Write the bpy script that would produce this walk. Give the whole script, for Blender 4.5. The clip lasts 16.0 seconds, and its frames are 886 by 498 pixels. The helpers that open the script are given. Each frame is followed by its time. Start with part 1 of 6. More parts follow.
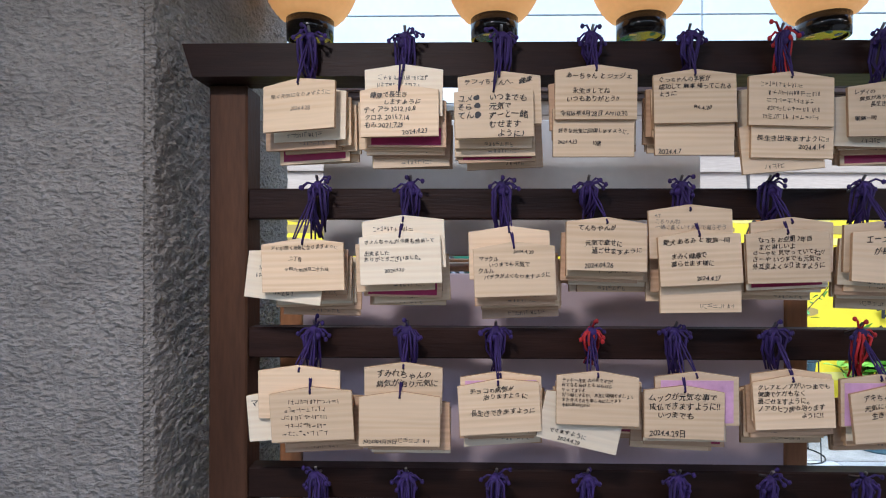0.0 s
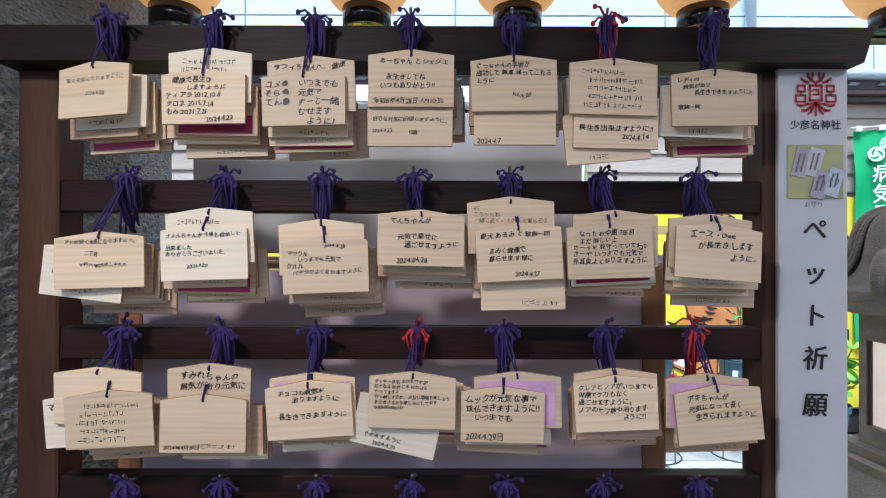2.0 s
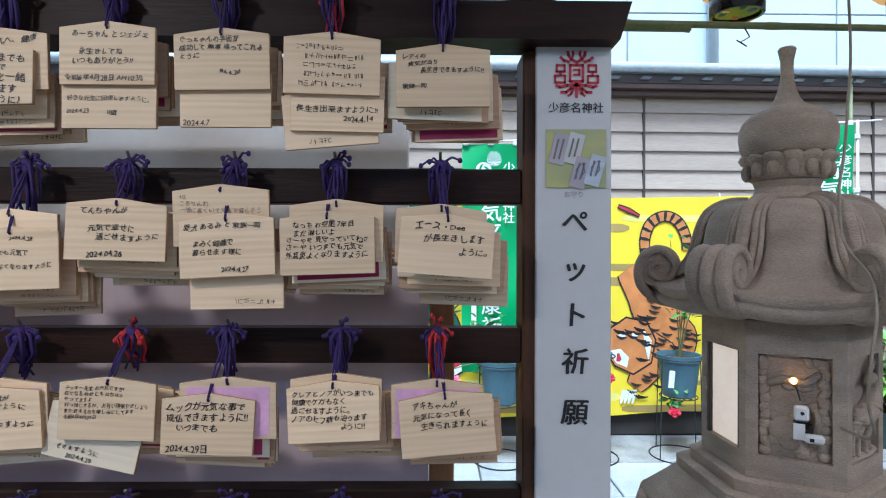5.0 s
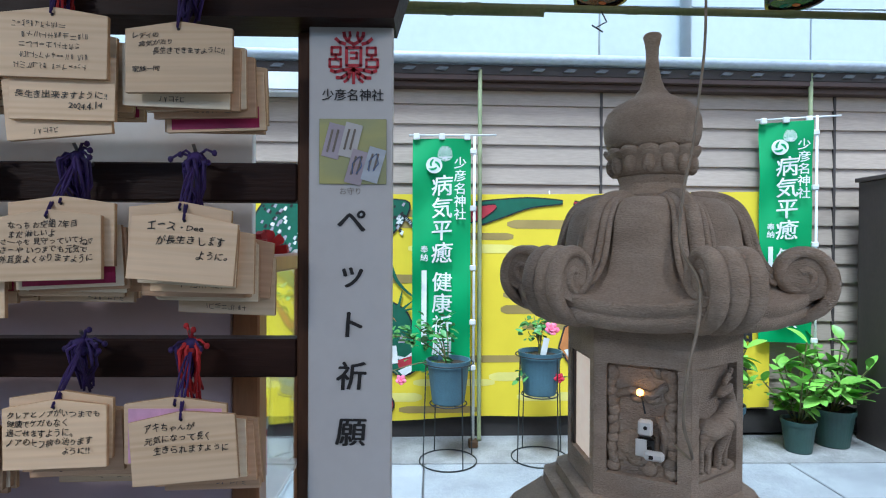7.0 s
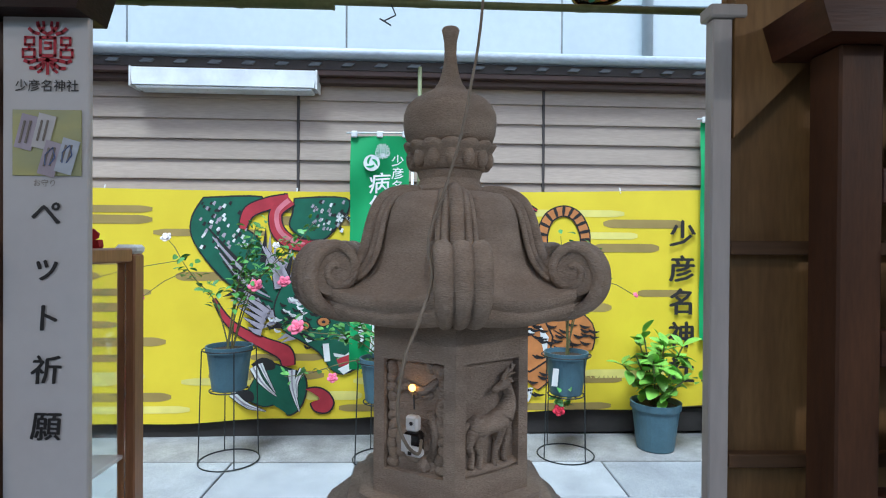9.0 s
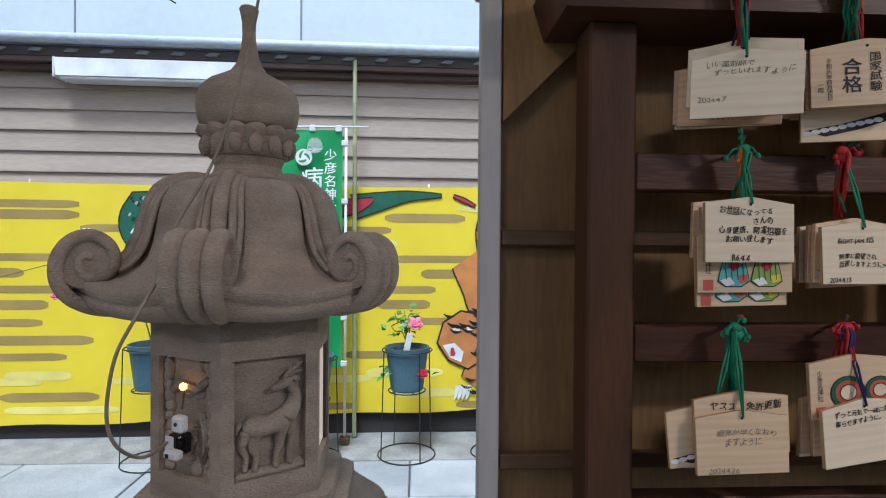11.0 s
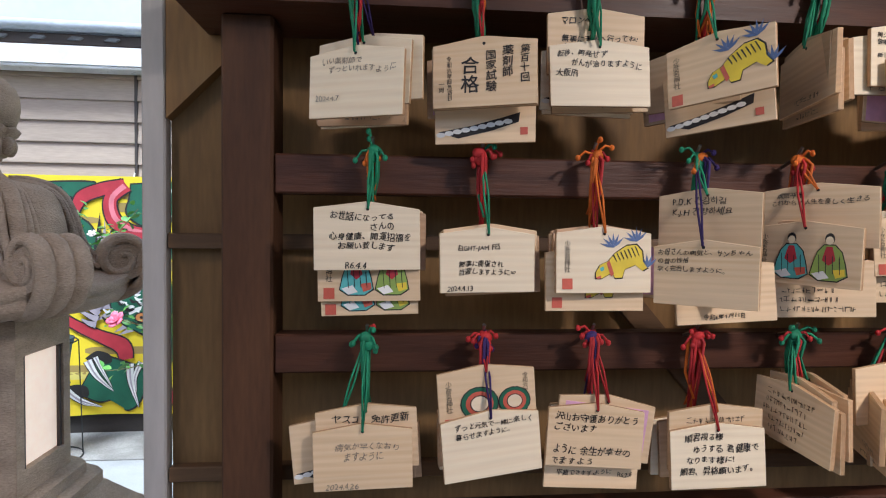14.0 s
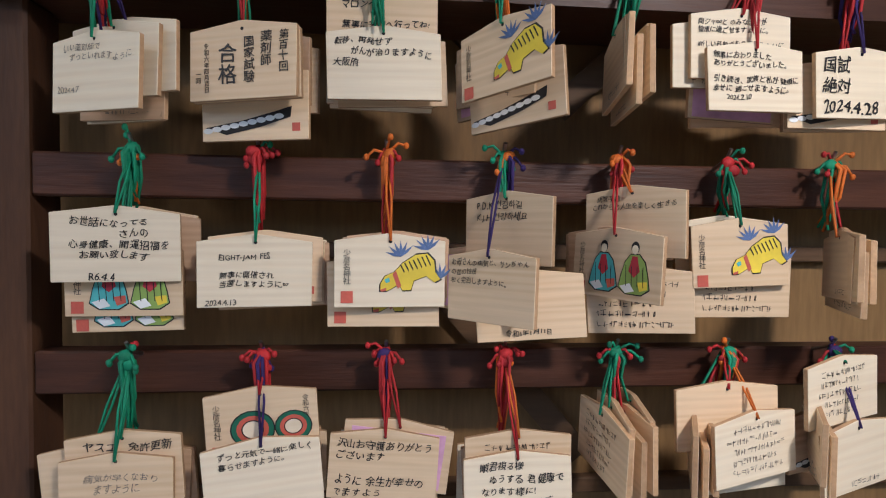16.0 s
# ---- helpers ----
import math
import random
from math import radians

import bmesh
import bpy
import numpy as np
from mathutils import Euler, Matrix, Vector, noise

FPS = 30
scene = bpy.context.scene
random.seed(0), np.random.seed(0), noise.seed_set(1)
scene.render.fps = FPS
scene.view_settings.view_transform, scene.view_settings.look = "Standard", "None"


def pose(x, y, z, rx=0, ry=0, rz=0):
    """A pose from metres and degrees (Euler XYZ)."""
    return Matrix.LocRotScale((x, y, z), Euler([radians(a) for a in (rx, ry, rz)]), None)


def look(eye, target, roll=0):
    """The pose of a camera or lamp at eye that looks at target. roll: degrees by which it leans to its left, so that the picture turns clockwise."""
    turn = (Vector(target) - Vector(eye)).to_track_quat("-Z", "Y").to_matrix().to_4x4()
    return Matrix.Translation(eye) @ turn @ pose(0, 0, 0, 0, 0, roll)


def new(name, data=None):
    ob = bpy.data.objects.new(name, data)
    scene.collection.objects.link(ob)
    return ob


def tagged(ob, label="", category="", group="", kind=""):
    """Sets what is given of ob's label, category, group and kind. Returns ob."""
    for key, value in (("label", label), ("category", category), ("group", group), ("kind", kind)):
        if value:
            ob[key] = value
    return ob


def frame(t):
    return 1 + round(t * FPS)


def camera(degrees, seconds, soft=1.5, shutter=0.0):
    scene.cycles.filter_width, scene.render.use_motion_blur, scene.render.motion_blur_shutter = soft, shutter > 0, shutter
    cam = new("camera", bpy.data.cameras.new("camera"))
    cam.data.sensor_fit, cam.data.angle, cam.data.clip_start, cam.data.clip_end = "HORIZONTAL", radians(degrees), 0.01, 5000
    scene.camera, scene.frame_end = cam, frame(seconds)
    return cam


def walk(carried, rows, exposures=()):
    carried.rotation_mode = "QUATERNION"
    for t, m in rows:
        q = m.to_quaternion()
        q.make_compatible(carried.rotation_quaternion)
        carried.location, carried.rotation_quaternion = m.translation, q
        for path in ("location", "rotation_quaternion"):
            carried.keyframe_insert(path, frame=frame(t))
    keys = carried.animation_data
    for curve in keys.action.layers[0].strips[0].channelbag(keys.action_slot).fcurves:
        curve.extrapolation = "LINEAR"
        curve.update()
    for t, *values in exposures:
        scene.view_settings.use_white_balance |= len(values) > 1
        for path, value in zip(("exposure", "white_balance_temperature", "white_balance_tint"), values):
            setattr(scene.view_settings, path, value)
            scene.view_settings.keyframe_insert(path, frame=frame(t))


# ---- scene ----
cam = camera(78.0, 16.0, soft=1.1)
PATH = [
    (0, (0.073, 0.074, 1.602), (0.034, 2.074, 1.603), 0.1),
    (0.5, (0.141, 0.087, 1.592), (0.106, 2.087, 1.6), 0.2),
    (1, (0.208, 0.101, 1.584), (0.198, 2.101, 1.591), 0.1),
    (1.5, (0.301, 0.117, 1.592), (0.302, 2.117, 1.597), 0.1),
    (2, (0.385, 0.128, 1.589), (0.393, 2.128, 1.597), 0.1),
    (2.5, (0.464, 0.144, 1.588), (0.481, 2.144, 1.594), 0.1),
    (3, (0.557, 0.165, 1.579), (0.579, 2.165, 1.595), 0.0),
    (3.5, (0.639, 0.175, 1.582), (0.671, 2.175, 1.597), 0.1),
    (6, (1.031, 0.255, 1.58), (1.057, 2.255, 1.574), 0.2),
    (6.5, (1.139, 0.281, 1.59), (1.173, 2.281, 1.579), 0.3),
    (7, (1.219, 0.298, 1.594), (1.26, 2.298, 1.582), 0.3),
    (7.5, (1.324, 0.309, 1.595), (1.369, 2.309, 1.584), 0.4),
    (8, (1.451, 0.319, 1.597), (1.495, 2.318, 1.585), 0.4),
    (8.5, (1.587, 0.306, 1.59), (1.633, 2.305, 1.577), 0.3),
    (9, (1.688, 0.295, 1.587), (1.739, 2.295, 1.572), 0.4),
    (11.5, (2.205, 0.349, 1.574), (2.314, 2.346, 1.549), 0.4),
    (12, (2.289, 0.353, 1.575), (2.414, 2.349, 1.548), 0.4),
    (12.5, (2.389, 0.354, 1.586), (2.523, 2.349, 1.562), 0.4),
    (13, (2.499, 0.351, 1.589), (2.639, 2.346, 1.568), 0.5),
    (13.5, (2.59, 0.348, 1.592), (2.736, 2.343, 1.571), 0.5),
    (14, (2.658, 0.348, 1.604), (2.822, 2.34, 1.545), 0.6),
    (14.5, (2.727, 0.357, 1.601), (2.902, 2.348, 1.55), 0.6),
    (15, (2.815, 0.377, 1.609), (3.004, 2.367, 1.524), 0.6),
    (15.5, (2.908, 0.394, 1.615), (3.08, 2.385, 1.535), 0.8),
    (16, (2.974, 0.404, 1.622), (3.146, 2.395, 1.551), 0.7),
]
walk(cam, [(t, look(eye, target, roll)) for t, eye, target, roll in PATH], [(0.0, 1.02, 6100, 14), (3.0, 1.04, 5850, 10), (6.0, 0.80, 5850, 8), (9.0, 0.44, 6150, 10), (11.5, 0.42, 6450, 14), (13.0, 0.74, 6600, 15), (15.0, 1.0, 6650, 15), (16.0, 0.95, 6200, 12)])

# ---- world, sun and lamps ----
world = bpy.data.worlds.new("sky")
scene.world = world
world.use_nodes = True
wn = world.node_tree.nodes
sky = wn.new("ShaderNodeTexSky")
sky.sky_type, sky.sun_disc = "NISHITA", False
sky.sun_elevation, sky.sun_rotation = radians(52), radians(150)
wn["Background"].inputs["Strength"].default_value = 0.15
world.node_tree.links.new(sky.outputs[0], wn["Background"].inputs[0])
sun_data = bpy.data.lights.new("sun", "SUN")
sun_data.energy, sun_data.angle, sun_data.color = 3.9, radians(20), (0.77, 0.915, 1.0)
sun = new("sun", sun_data)
sun.matrix_world = look((0, 0, 20), (3.0, 9.0, 0.0))


# ---- materials ----
def surface(name, base, alt=None, scale=(6, 6, 6), rough=0.7, bump=0.15, fine=60.0, vary=0.0, metal=0.0, stain=0.35,
            emit=None, strength=0.0, relief=0.004, bands=0.0, gloss=0.5):
    m = bpy.data.materials.new(name)
    m.use_nodes = True
    nt = m.node_tree
    n, l = nt.nodes, nt.links
    b = n["Principled BSDF"]
    co = n.new("ShaderNodeTexCoord")
    mp = n.new("ShaderNodeMapping")
    mp.inputs["Scale"].default_value = scale
    info = n.new("ShaderNodeObjectInfo")
    add = n.new("ShaderNodeVectorMath")
    comb = n.new("ShaderNodeCombineXYZ")
    mul = n.new("ShaderNodeMath")
    mul.operation = "MULTIPLY"
    mul.inputs[1].default_value = 37.0
    l.new(info.outputs["Random"], mul.inputs[0])
    for k in range(3):
        l.new(mul.outputs[0], comb.inputs[k])
    l.new(co.outputs["Object"], add.inputs[0])
    l.new(comb.outputs[0], add.inputs[1])
    l.new(add.outputs[0], mp.inputs["Vector"])
    big = n.new("ShaderNodeTexNoise")
    big.inputs["Scale"].default_value = 1.0
    big.inputs["Detail"].default_value = 5.0
    l.new(mp.outputs[0], big.inputs["Vector"])
    small = n.new("ShaderNodeTexNoise")
    small.inputs["Scale"].default_value = fine / max(scale)
    small.inputs["Detail"].default_value = 4.0
    l.new(mp.outputs[0], small.inputs["Vector"])
    mix = n.new("ShaderNodeMix")
    mix.data_type = "RGBA"
    alt = alt or tuple(c * 0.75 for c in base)
    mix.inputs[6].default_value, mix.inputs[7].default_value = (*base, 1), (*alt, 1)
    ramp = n.new("ShaderNodeMapRange")
    ramp.inputs[1].default_value, ramp.inputs[2].default_value = 0.35, 0.7
    l.new(big.outputs[0], ramp.inputs[0])
    source = ramp.outputs[0]
    if bands:
        wave = n.new("ShaderNodeTexWave")
        wave.bands_direction = "Z"
        wave.inputs["Scale"].default_value = bands
        wave.inputs["Distortion"].default_value = 6.0
        wave.inputs["Detail"].default_value = 3.0
        wave.inputs["Detail Scale"].default_value = 1.5
        l.new(mp.outputs[0], wave.inputs["Vector"])
        avg = n.new("ShaderNodeMath")
        avg.operation = "MULTIPLY"
        l.new(wave.outputs["Fac"], avg.inputs[0])
        l.new(ramp.outputs[0], avg.inputs[1])
        source = avg.outputs[0]
    l.new(source, mix.inputs[0])
    dirt = n.new("ShaderNodeMix")
    dirt.data_type, dirt.blend_type = "RGBA", "MULTIPLY"
    dirt.inputs[0].default_value = stain
    l.new(mix.outputs[2], dirt.inputs[6])
    gray = n.new("ShaderNodeMapRange")
    gray.inputs[1].default_value, gray.inputs[2].default_value = 0.3, 0.7
    gray.inputs[3].default_value, gray.inputs[4].default_value = 0.45, 1.15
    l.new(small.outputs[0], gray.inputs[0])
    l.new(gray.outputs[0], dirt.inputs[7])
    hue = n.new("ShaderNodeHueSaturation")
    val = n.new("ShaderNodeMapRange")
    val.inputs[3].default_value, val.inputs[4].default_value = 1 - vary, 1 + vary
    l.new(info.outputs["Random"], val.inputs[0])
    l.new(val.outputs[0], hue.inputs["Value"])
    l.new(dirt.outputs[2], hue.inputs["Color"])
    l.new(hue.outputs[0], b.inputs["Base Color"])
    rr = n.new("ShaderNodeMapRange")
    rr.inputs[3].default_value, rr.inputs[4].default_value = max(rough - 0.1, 0.03), min(rough + 0.12, 1)
    l.new(small.outputs[0], rr.inputs[0])
    l.new(rr.outputs[0], b.inputs["Roughness"])
    b.inputs["Metallic"].default_value = metal
    b.inputs["Specular IOR Level"].default_value = gloss
    if bump:
        bp = n.new("ShaderNodeBump")
        bp.inputs["Strength"].default_value, bp.inputs["Distance"].default_value = bump, relief
        l.new(small.outputs[0], bp.inputs["Height"])
        l.new(bp.outputs[0], b.inputs["Normal"])
    if emit:
        b.inputs["Emission Color"].default_value = (*emit, 1)
        b.inputs["Emission Strength"].default_value = strength
    return m


def glass(name, tint=(0.9, 0.95, 0.95), rough=0.02):
    m = bpy.data.materials.new(name)
    m.use_nodes = True
    b = m.node_tree.nodes["Principled BSDF"]
    b.inputs["Base Color"].default_value = (*tint, 1)
    b.inputs["Transmission Weight"].default_value = 1.0
    b.inputs["Roughness"].default_value, b.inputs["IOR"].default_value = rough, 1.45
    return m


DARKWOOD = surface("dark_stained_wood", (0.031, 0.014, 0.010), (0.014, 0.0065, 0.005), (2.5, 9, 30), 0.5, 0.2, 220, 0.15, gloss=0.16)
REDWOOD = surface("reddish_stained_wood", (0.085, 0.032, 0.018), (0.040, 0.015, 0.009), (2.5, 9, 30), 0.45, 0.2, 220, 0.15, gloss=0.3)
POSTWOOD = surface("brown_stained_post", (0.095, 0.043, 0.022), (0.055, 0.025, 0.014), (14, 9, 2.0), 0.55, 0.2, 160, 0.15, gloss=0.22)
PLYWOOD = surface("ochre_plywood", (0.31, 0.18, 0.075), (0.20, 0.11, 0.046), (9, 9, 1.2), 0.6, 0.1, 120, 0.1, gloss=0.25)
FRAMEWOOD = surface("old_frame_wood", (0.15, 0.085, 0.045), (0.09, 0.05, 0.028), (2, 9, 20), 0.6, 0.15, 140, 0.15, gloss=0.25)
HINOKI = surface("pale_cypress_wood", (0.75, 0.555, 0.36), (0.66, 0.46, 0.275), (1.2, 20, 26), 0.55, 0.08, 160, 0.14, stain=0.15, bands=1.1)
HINOKI_PALE = surface("whitish_cypress_wood", (0.82, 0.70, 0.52), (0.76, 0.62, 0.44), (1.2, 20, 24), 0.55, 0.08, 160, 0.08, stain=0.12, bands=1.0)
HINOKI_END = surface("cypress_end_grain", (0.50, 0.31, 0.17), (0.40, 0.235, 0.12), (20, 20, 30), 0.7, 0.1, 200, 0.2, stain=0.3)
HINOKI_OLD = surface("aged_cypress_wood", (0.60, 0.39, 0.245), (0.50, 0.31, 0.18), (1.2, 20, 26), 0.6, 0.08, 160, 0.15, stain=0.2, bands=1.1)
INK = surface("black_ink", (0.018, 0.016, 0.016), None, (20, 20, 20), 0.5, 0.0, 200, stain=0.1)
INK_FAINT = surface("grey_pencil", (0.22, 0.19, 0.16), None, (20, 20, 20), 0.6, 0.0, 200, stain=0.1)
SEAL = surface("red_seal_ink", (0.62, 0.12, 0.08), None, (20, 20, 20), 0.5, 0.0, 200, stain=0.2)
MAGENTA = surface("magenta_print", (0.42, 0.02, 0.10), None, (20, 20, 20), 0.5, 0.0, 100, stain=0.2)
PINK = surface("pink_print", (0.75, 0.42, 0.62), None, (20, 20, 20), 0.5, 0.0, 100, stain=0.2)
PURPLE = surface("purple_cord", (0.034, 0.012, 0.115), (0.02, 0.007, 0.07), (60, 60, 60), 0.75, 0.5, 900, 0.2, relief=0.001)
RED = surface("red_cord", (0.50, 0.018, 0.02), (0.34, 0.01, 0.015), (60, 60, 60), 0.7, 0.5, 900, 0.2, relief=0.001)
GREEN = surface("green_cord", (0.0, 0.26, 0.13), (0.0, 0.17, 0.085), (60, 60, 60), 0.7, 0.5, 900, 0.2, relief=0.001)
ORANGE = surface("orange_cord", (0.75, 0.17, 0.015), (0.55, 0.11, 0.01), (60, 60, 60), 0.7, 0.5, 900, 0.2, relief=0.001)
STEEL = surface("steel", (0.35, 0.34, 0.33), None, (30, 30, 30), 0.35, 0.1, 300, metal=1.0)
SIGNWHITE = surface("white_sign_board", (0.54, 0.535, 0.53), (0.49, 0.485, 0.48), (2, 2, 2), 0.45, 0.03, 40, stain=0.06)
WHITEBOARD = surface("white_laminate", (0.82, 0.81, 0.80), (0.77, 0.76, 0.75), (1.5, 1.5, 1.5), 0.4, 0.03, 30, stain=0.08)
# white laminate again, with shade and a pink reflection put into its colour
SHADEDBOARD = surface("shaded_white_laminate", (0.60, 0.49, 0.53), (0.54, 0.44, 0.48), (1.5, 1.5, 1.5), 0.45, 0.03, 30, stain=0.08)
CASEWOOD = surface("orange_brown_case_wood", (0.42, 0.20, 0.095), (0.34, 0.15, 0.07), (12, 12, 1.5), 0.4, 0.08, 120, 0.08)
STUCCO = surface("rough_grey_stucco", (0.34, 0.315, 0.29), (0.25, 0.23, 0.21), (5, 5, 9), 0.92, 1.0, 130, stain=0.55, relief=0.02)
STONE = surface("grey_granite", (0.49, 0.392, 0.308), (0.365, 0.288, 0.224), (9, 9, 24), 0.88, 0.8, 420, stain=0.38, relief=0.006, gloss=0.25)
PAPER = surface("backlit_paper", (0.85, 0.80, 0.74), None, (5, 5, 5), 0.7, 0.05, 60, stain=0.1, emit=(1.0, 0.78, 0.6), strength=0.25)
SIDING = surface("beige_lap_siding", (0.46, 0.365, 0.295), (0.40, 0.315, 0.255), (1.2, 6, 10), 0.65, 0.15, 90, 0.08, stain=0.25)
SEAM_SHADE = surface("dark_seam_and_shade", (0.07, 0.055, 0.05), None, (5, 5, 5), 0.7, 0.1, 60)
EAVES = surface("dark_eaves", (0.10, 0.055, 0.045), None, (2, 5, 5), 0.6, 0.1, 60)
GUTTER = surface("grey_metal_gutter", (0.50, 0.56, 0.62), (0.42, 0.47, 0.53), (2, 6, 6), 0.45, 0.08, 60)
TILE = surface("grey_roof_tile", (0.20, 0.21, 0.22), (0.14, 0.15, 0.16), (6, 6, 6), 0.6, 0.2, 80, 0.15)
FACADE = surface("pale_cladding", (0.58, 0.655, 0.69), (0.53, 0.605, 0.64), (0.6, 0.6, 0.6), 0.5, 0.03, 10, 0.03, stain=0.08)
JOINT = surface("grey_joint", (0.42, 0.43, 0.43), None, (3, 3, 3), 0.7, 0.05, 30)
PAVER = surface("speckled_grey_paver", (0.46, 0.48, 0.50), (0.33, 0.345, 0.365), (3, 3, 3), 0.8, 0.4, 220, 0.14, stain=0.9)
GROUT = surface("dark_joint_sand", (0.16, 0.155, 0.15), None, (8, 8, 8), 0.95, 0.5, 200)
GRAVEL = surface("exposed_aggregate", (0.40, 0.395, 0.39), (0.27, 0.265, 0.26), (6, 6, 6), 0.9, 0.8, 160, stain=0.8, relief=0.008)
KERB = surface("dark_wood_plinth", (0.045, 0.038, 0.036), None, (3, 3, 8), 0.8, 0.2, 80)
YELLOW = surface("yellow_banner_cloth", (0.86, 0.66, 0.035), (0.80, 0.60, 0.03), (3, 3, 3), 0.75, 0.1, 500, stain=0.06, relief=0.001)
LEMON = surface("pale_yellow_print", (0.93, 0.80, 0.22), None, (3, 3, 3), 0.75, 0.05, 500, stain=0.06)
OLIVE = surface("brown_mist_print", (0.42, 0.29, 0.09), None, (3, 3, 3), 0.75, 0.05, 500, stain=0.06)
DRAGON = surface("dark_green_print", (0.008, 0.13, 0.075), None, (9, 9, 9), 0.75, 0.05, 500, stain=0.1)
BLACK = surface("black_print", (0.02, 0.017, 0.018), None, (9, 9, 9), 0.7, 0.05, 500, stain=0.1)
CRIMSON = surface("crimson_print", (0.52, 0.035, 0.055), None, (9, 9, 9), 0.7, 0.05, 500, stain=0.1)
PINKP = surface("rose_print", (0.78, 0.22, 0.27), None, (9, 9, 9), 0.7, 0.05, 500, stain=0.1)
LAVENDER = surface("lavender_print", (0.45, 0.40, 0.46), None, (9, 9, 9), 0.7, 0.05, 500, stain=0.1)
WHITEP = surface("white_print", (0.86, 0.87, 0.86), None, (9, 9, 9), 0.7, 0.05, 500, stain=0.05)
TIGER = surface("orange_print", (0.66, 0.24, 0.07), None, (9, 9, 9), 0.7, 0.05, 500, stain=0.1)
FLAGGREEN = surface("green_flag_cloth", (0.0, 0.33, 0.10), (0.0, 0.28, 0.08), (3, 3, 3), 0.7, 0.1, 500, stain=0.06, relief=0.001)
PLASTIC = surface("white_plastic", (0.82, 0.82, 0.80), None, (8, 8, 8), 0.35, 0.03, 80, stain=0.08)
LAMPWHITE = surface("white_lamp_cover", (0.85, 0.87, 0.88), None, (4, 4, 4), 0.3, 0.0, 40, stain=0.05)
BAMBOO = surface("green_bamboo", (0.13, 0.17, 0.055), (0.20, 0.21, 0.08), (10, 10, 2), 0.45, 0.1, 90, 0.15)
BAMBOO_DRY = surface("dry_bamboo", (0.38, 0.40, 0.22), (0.30, 0.36, 0.19), (10, 10, 2), 0.45, 0.1, 90, 0.1)
POT = surface("slate_blue_pot", (0.075, 0.16, 0.205), (0.06, 0.13, 0.17), (6, 6, 6), 0.5, 0.08, 120, 0.08)
POTGREEN = surface("dark_green_pot", (0.035, 0.085, 0.075), (0.03, 0.07, 0.06), (6, 6, 6), 0.5, 0.08, 120, 0.1)
SOIL = surface("dark_soil", (0.05, 0.035, 0.025), None, (30, 30, 30), 0.95, 1.0, 300)
WIRE = surface("black_wire", (0.018, 0.022, 0.025), None, (20, 20, 20), 0.45, 0.0, 200)
STEM = surface("green_stem", (0.12, 0.16, 0.05), (0.16, 0.10, 0.05), (20, 20, 20), 0.6, 0.1, 200)
LEAF = surface("hydrangea_leaf", (0.26, 0.55, 0.09), (0.16, 0.43, 0.06), (14, 14, 14), 0.42, 0.15, 120, 0.3, stain=0.3)
ROSELEAF = surface("rose_leaf", (0.07, 0.27, 0.075), (0.11, 0.32, 0.055), (20, 20, 20), 0.45, 0.15, 120, 0.35, stain=0.3)
PETAL = surface("pink_petal", (0.85, 0.22, 0.33), (0.72, 0.10, 0.2), (30, 30, 30), 0.6, 0.05, 100, 0.25, stain=0.1)
PETALRED = surface("red_petal", (0.6, 0.015, 0.05), None, (30, 30, 30), 0.6, 0.05, 100, 0.1, stain=0.1)
PETALWHITE = surface("white_petal", (0.85, 0.78, 0.75), None, (30, 30, 30), 0.6, 0.05, 100, 0.05, stain=0.1)
CHOCHIN = surface("orange_lantern_paper", (0.80, 0.47, 0.22), (0.74, 0.41, 0.17), (3, 3, 3), 0.7, 0.05, 60, stain=0.12, emit=(1.0, 0.50, 0.17), strength=0.22)
LACQUER = surface("black_lacquer", (0.012, 0.011, 0.012), None, (10, 10, 10), 0.15, 0.0, 60)
GOLD = surface("gold_leaf", (0.7, 0.42, 0.1), None, (10, 10, 10), 0.35, 0.0, 60, metal=0.8)
CABLE = surface("beige_cable", (0.30, 0.25, 0.19), None, (20, 20, 20), 0.5, 0.0, 90)
GREYPOST = surface("grey_painted_post", (0.46, 0.44, 0.42), (0.40, 0.38, 0.365), (8, 8, 1.5), 0.6, 0.15, 60, stain=0.2)
CABINET = surface("dark_brown_cabinet", (0.075, 0.058, 0.052), None, (3, 3, 1), 0.55, 0.08, 60)
TURQUOISE = surface("turquoise_ink", (0.10, 0.50, 0.50), None, (20, 20, 20), 0.6, 0.0, 90, stain=0.15)
BULLYELLOW = surface("yellow_ink", (0.88, 0.66, 0.06), None, (20, 20, 20), 0.6, 0.0, 90, stain=0.1)
LEAFINK = surface("green_ink", (0.28, 0.42, 0.10), None, (20, 20, 20), 0.6, 0.0, 90, stain=0.15)
BLUEINK = surface("blue_ink", (0.10, 0.17, 0.36), None, (20, 20, 20), 0.6, 0.0, 90, stain=0.15)
PHOTO = surface("yellow_green_photo_print", (0.50, 0.47, 0.15), (0.27, 0.31, 0.20), (4, 4, 9), 0.4, 0.0, 40, stain=0.1)
BULB = surface("small_amber_bulb", (0.9, 0.5, 0.15), None, (9, 9, 9), 0.3, 0.0, 60, emit=(1.0, 0.45, 0.08), strength=6.0)
GLASS = glass("clear_glass")


# ---- mesh helpers ----
def mesh_of(bm, name, smooth=False):
    me = bpy.data.meshes.new(name)
    bm.normal_update()
    bm.to_mesh(me)
    bm.free()
    if smooth:
        me.polygons.foreach_set("use_smooth", [True] * len(me.polygons))
    return me


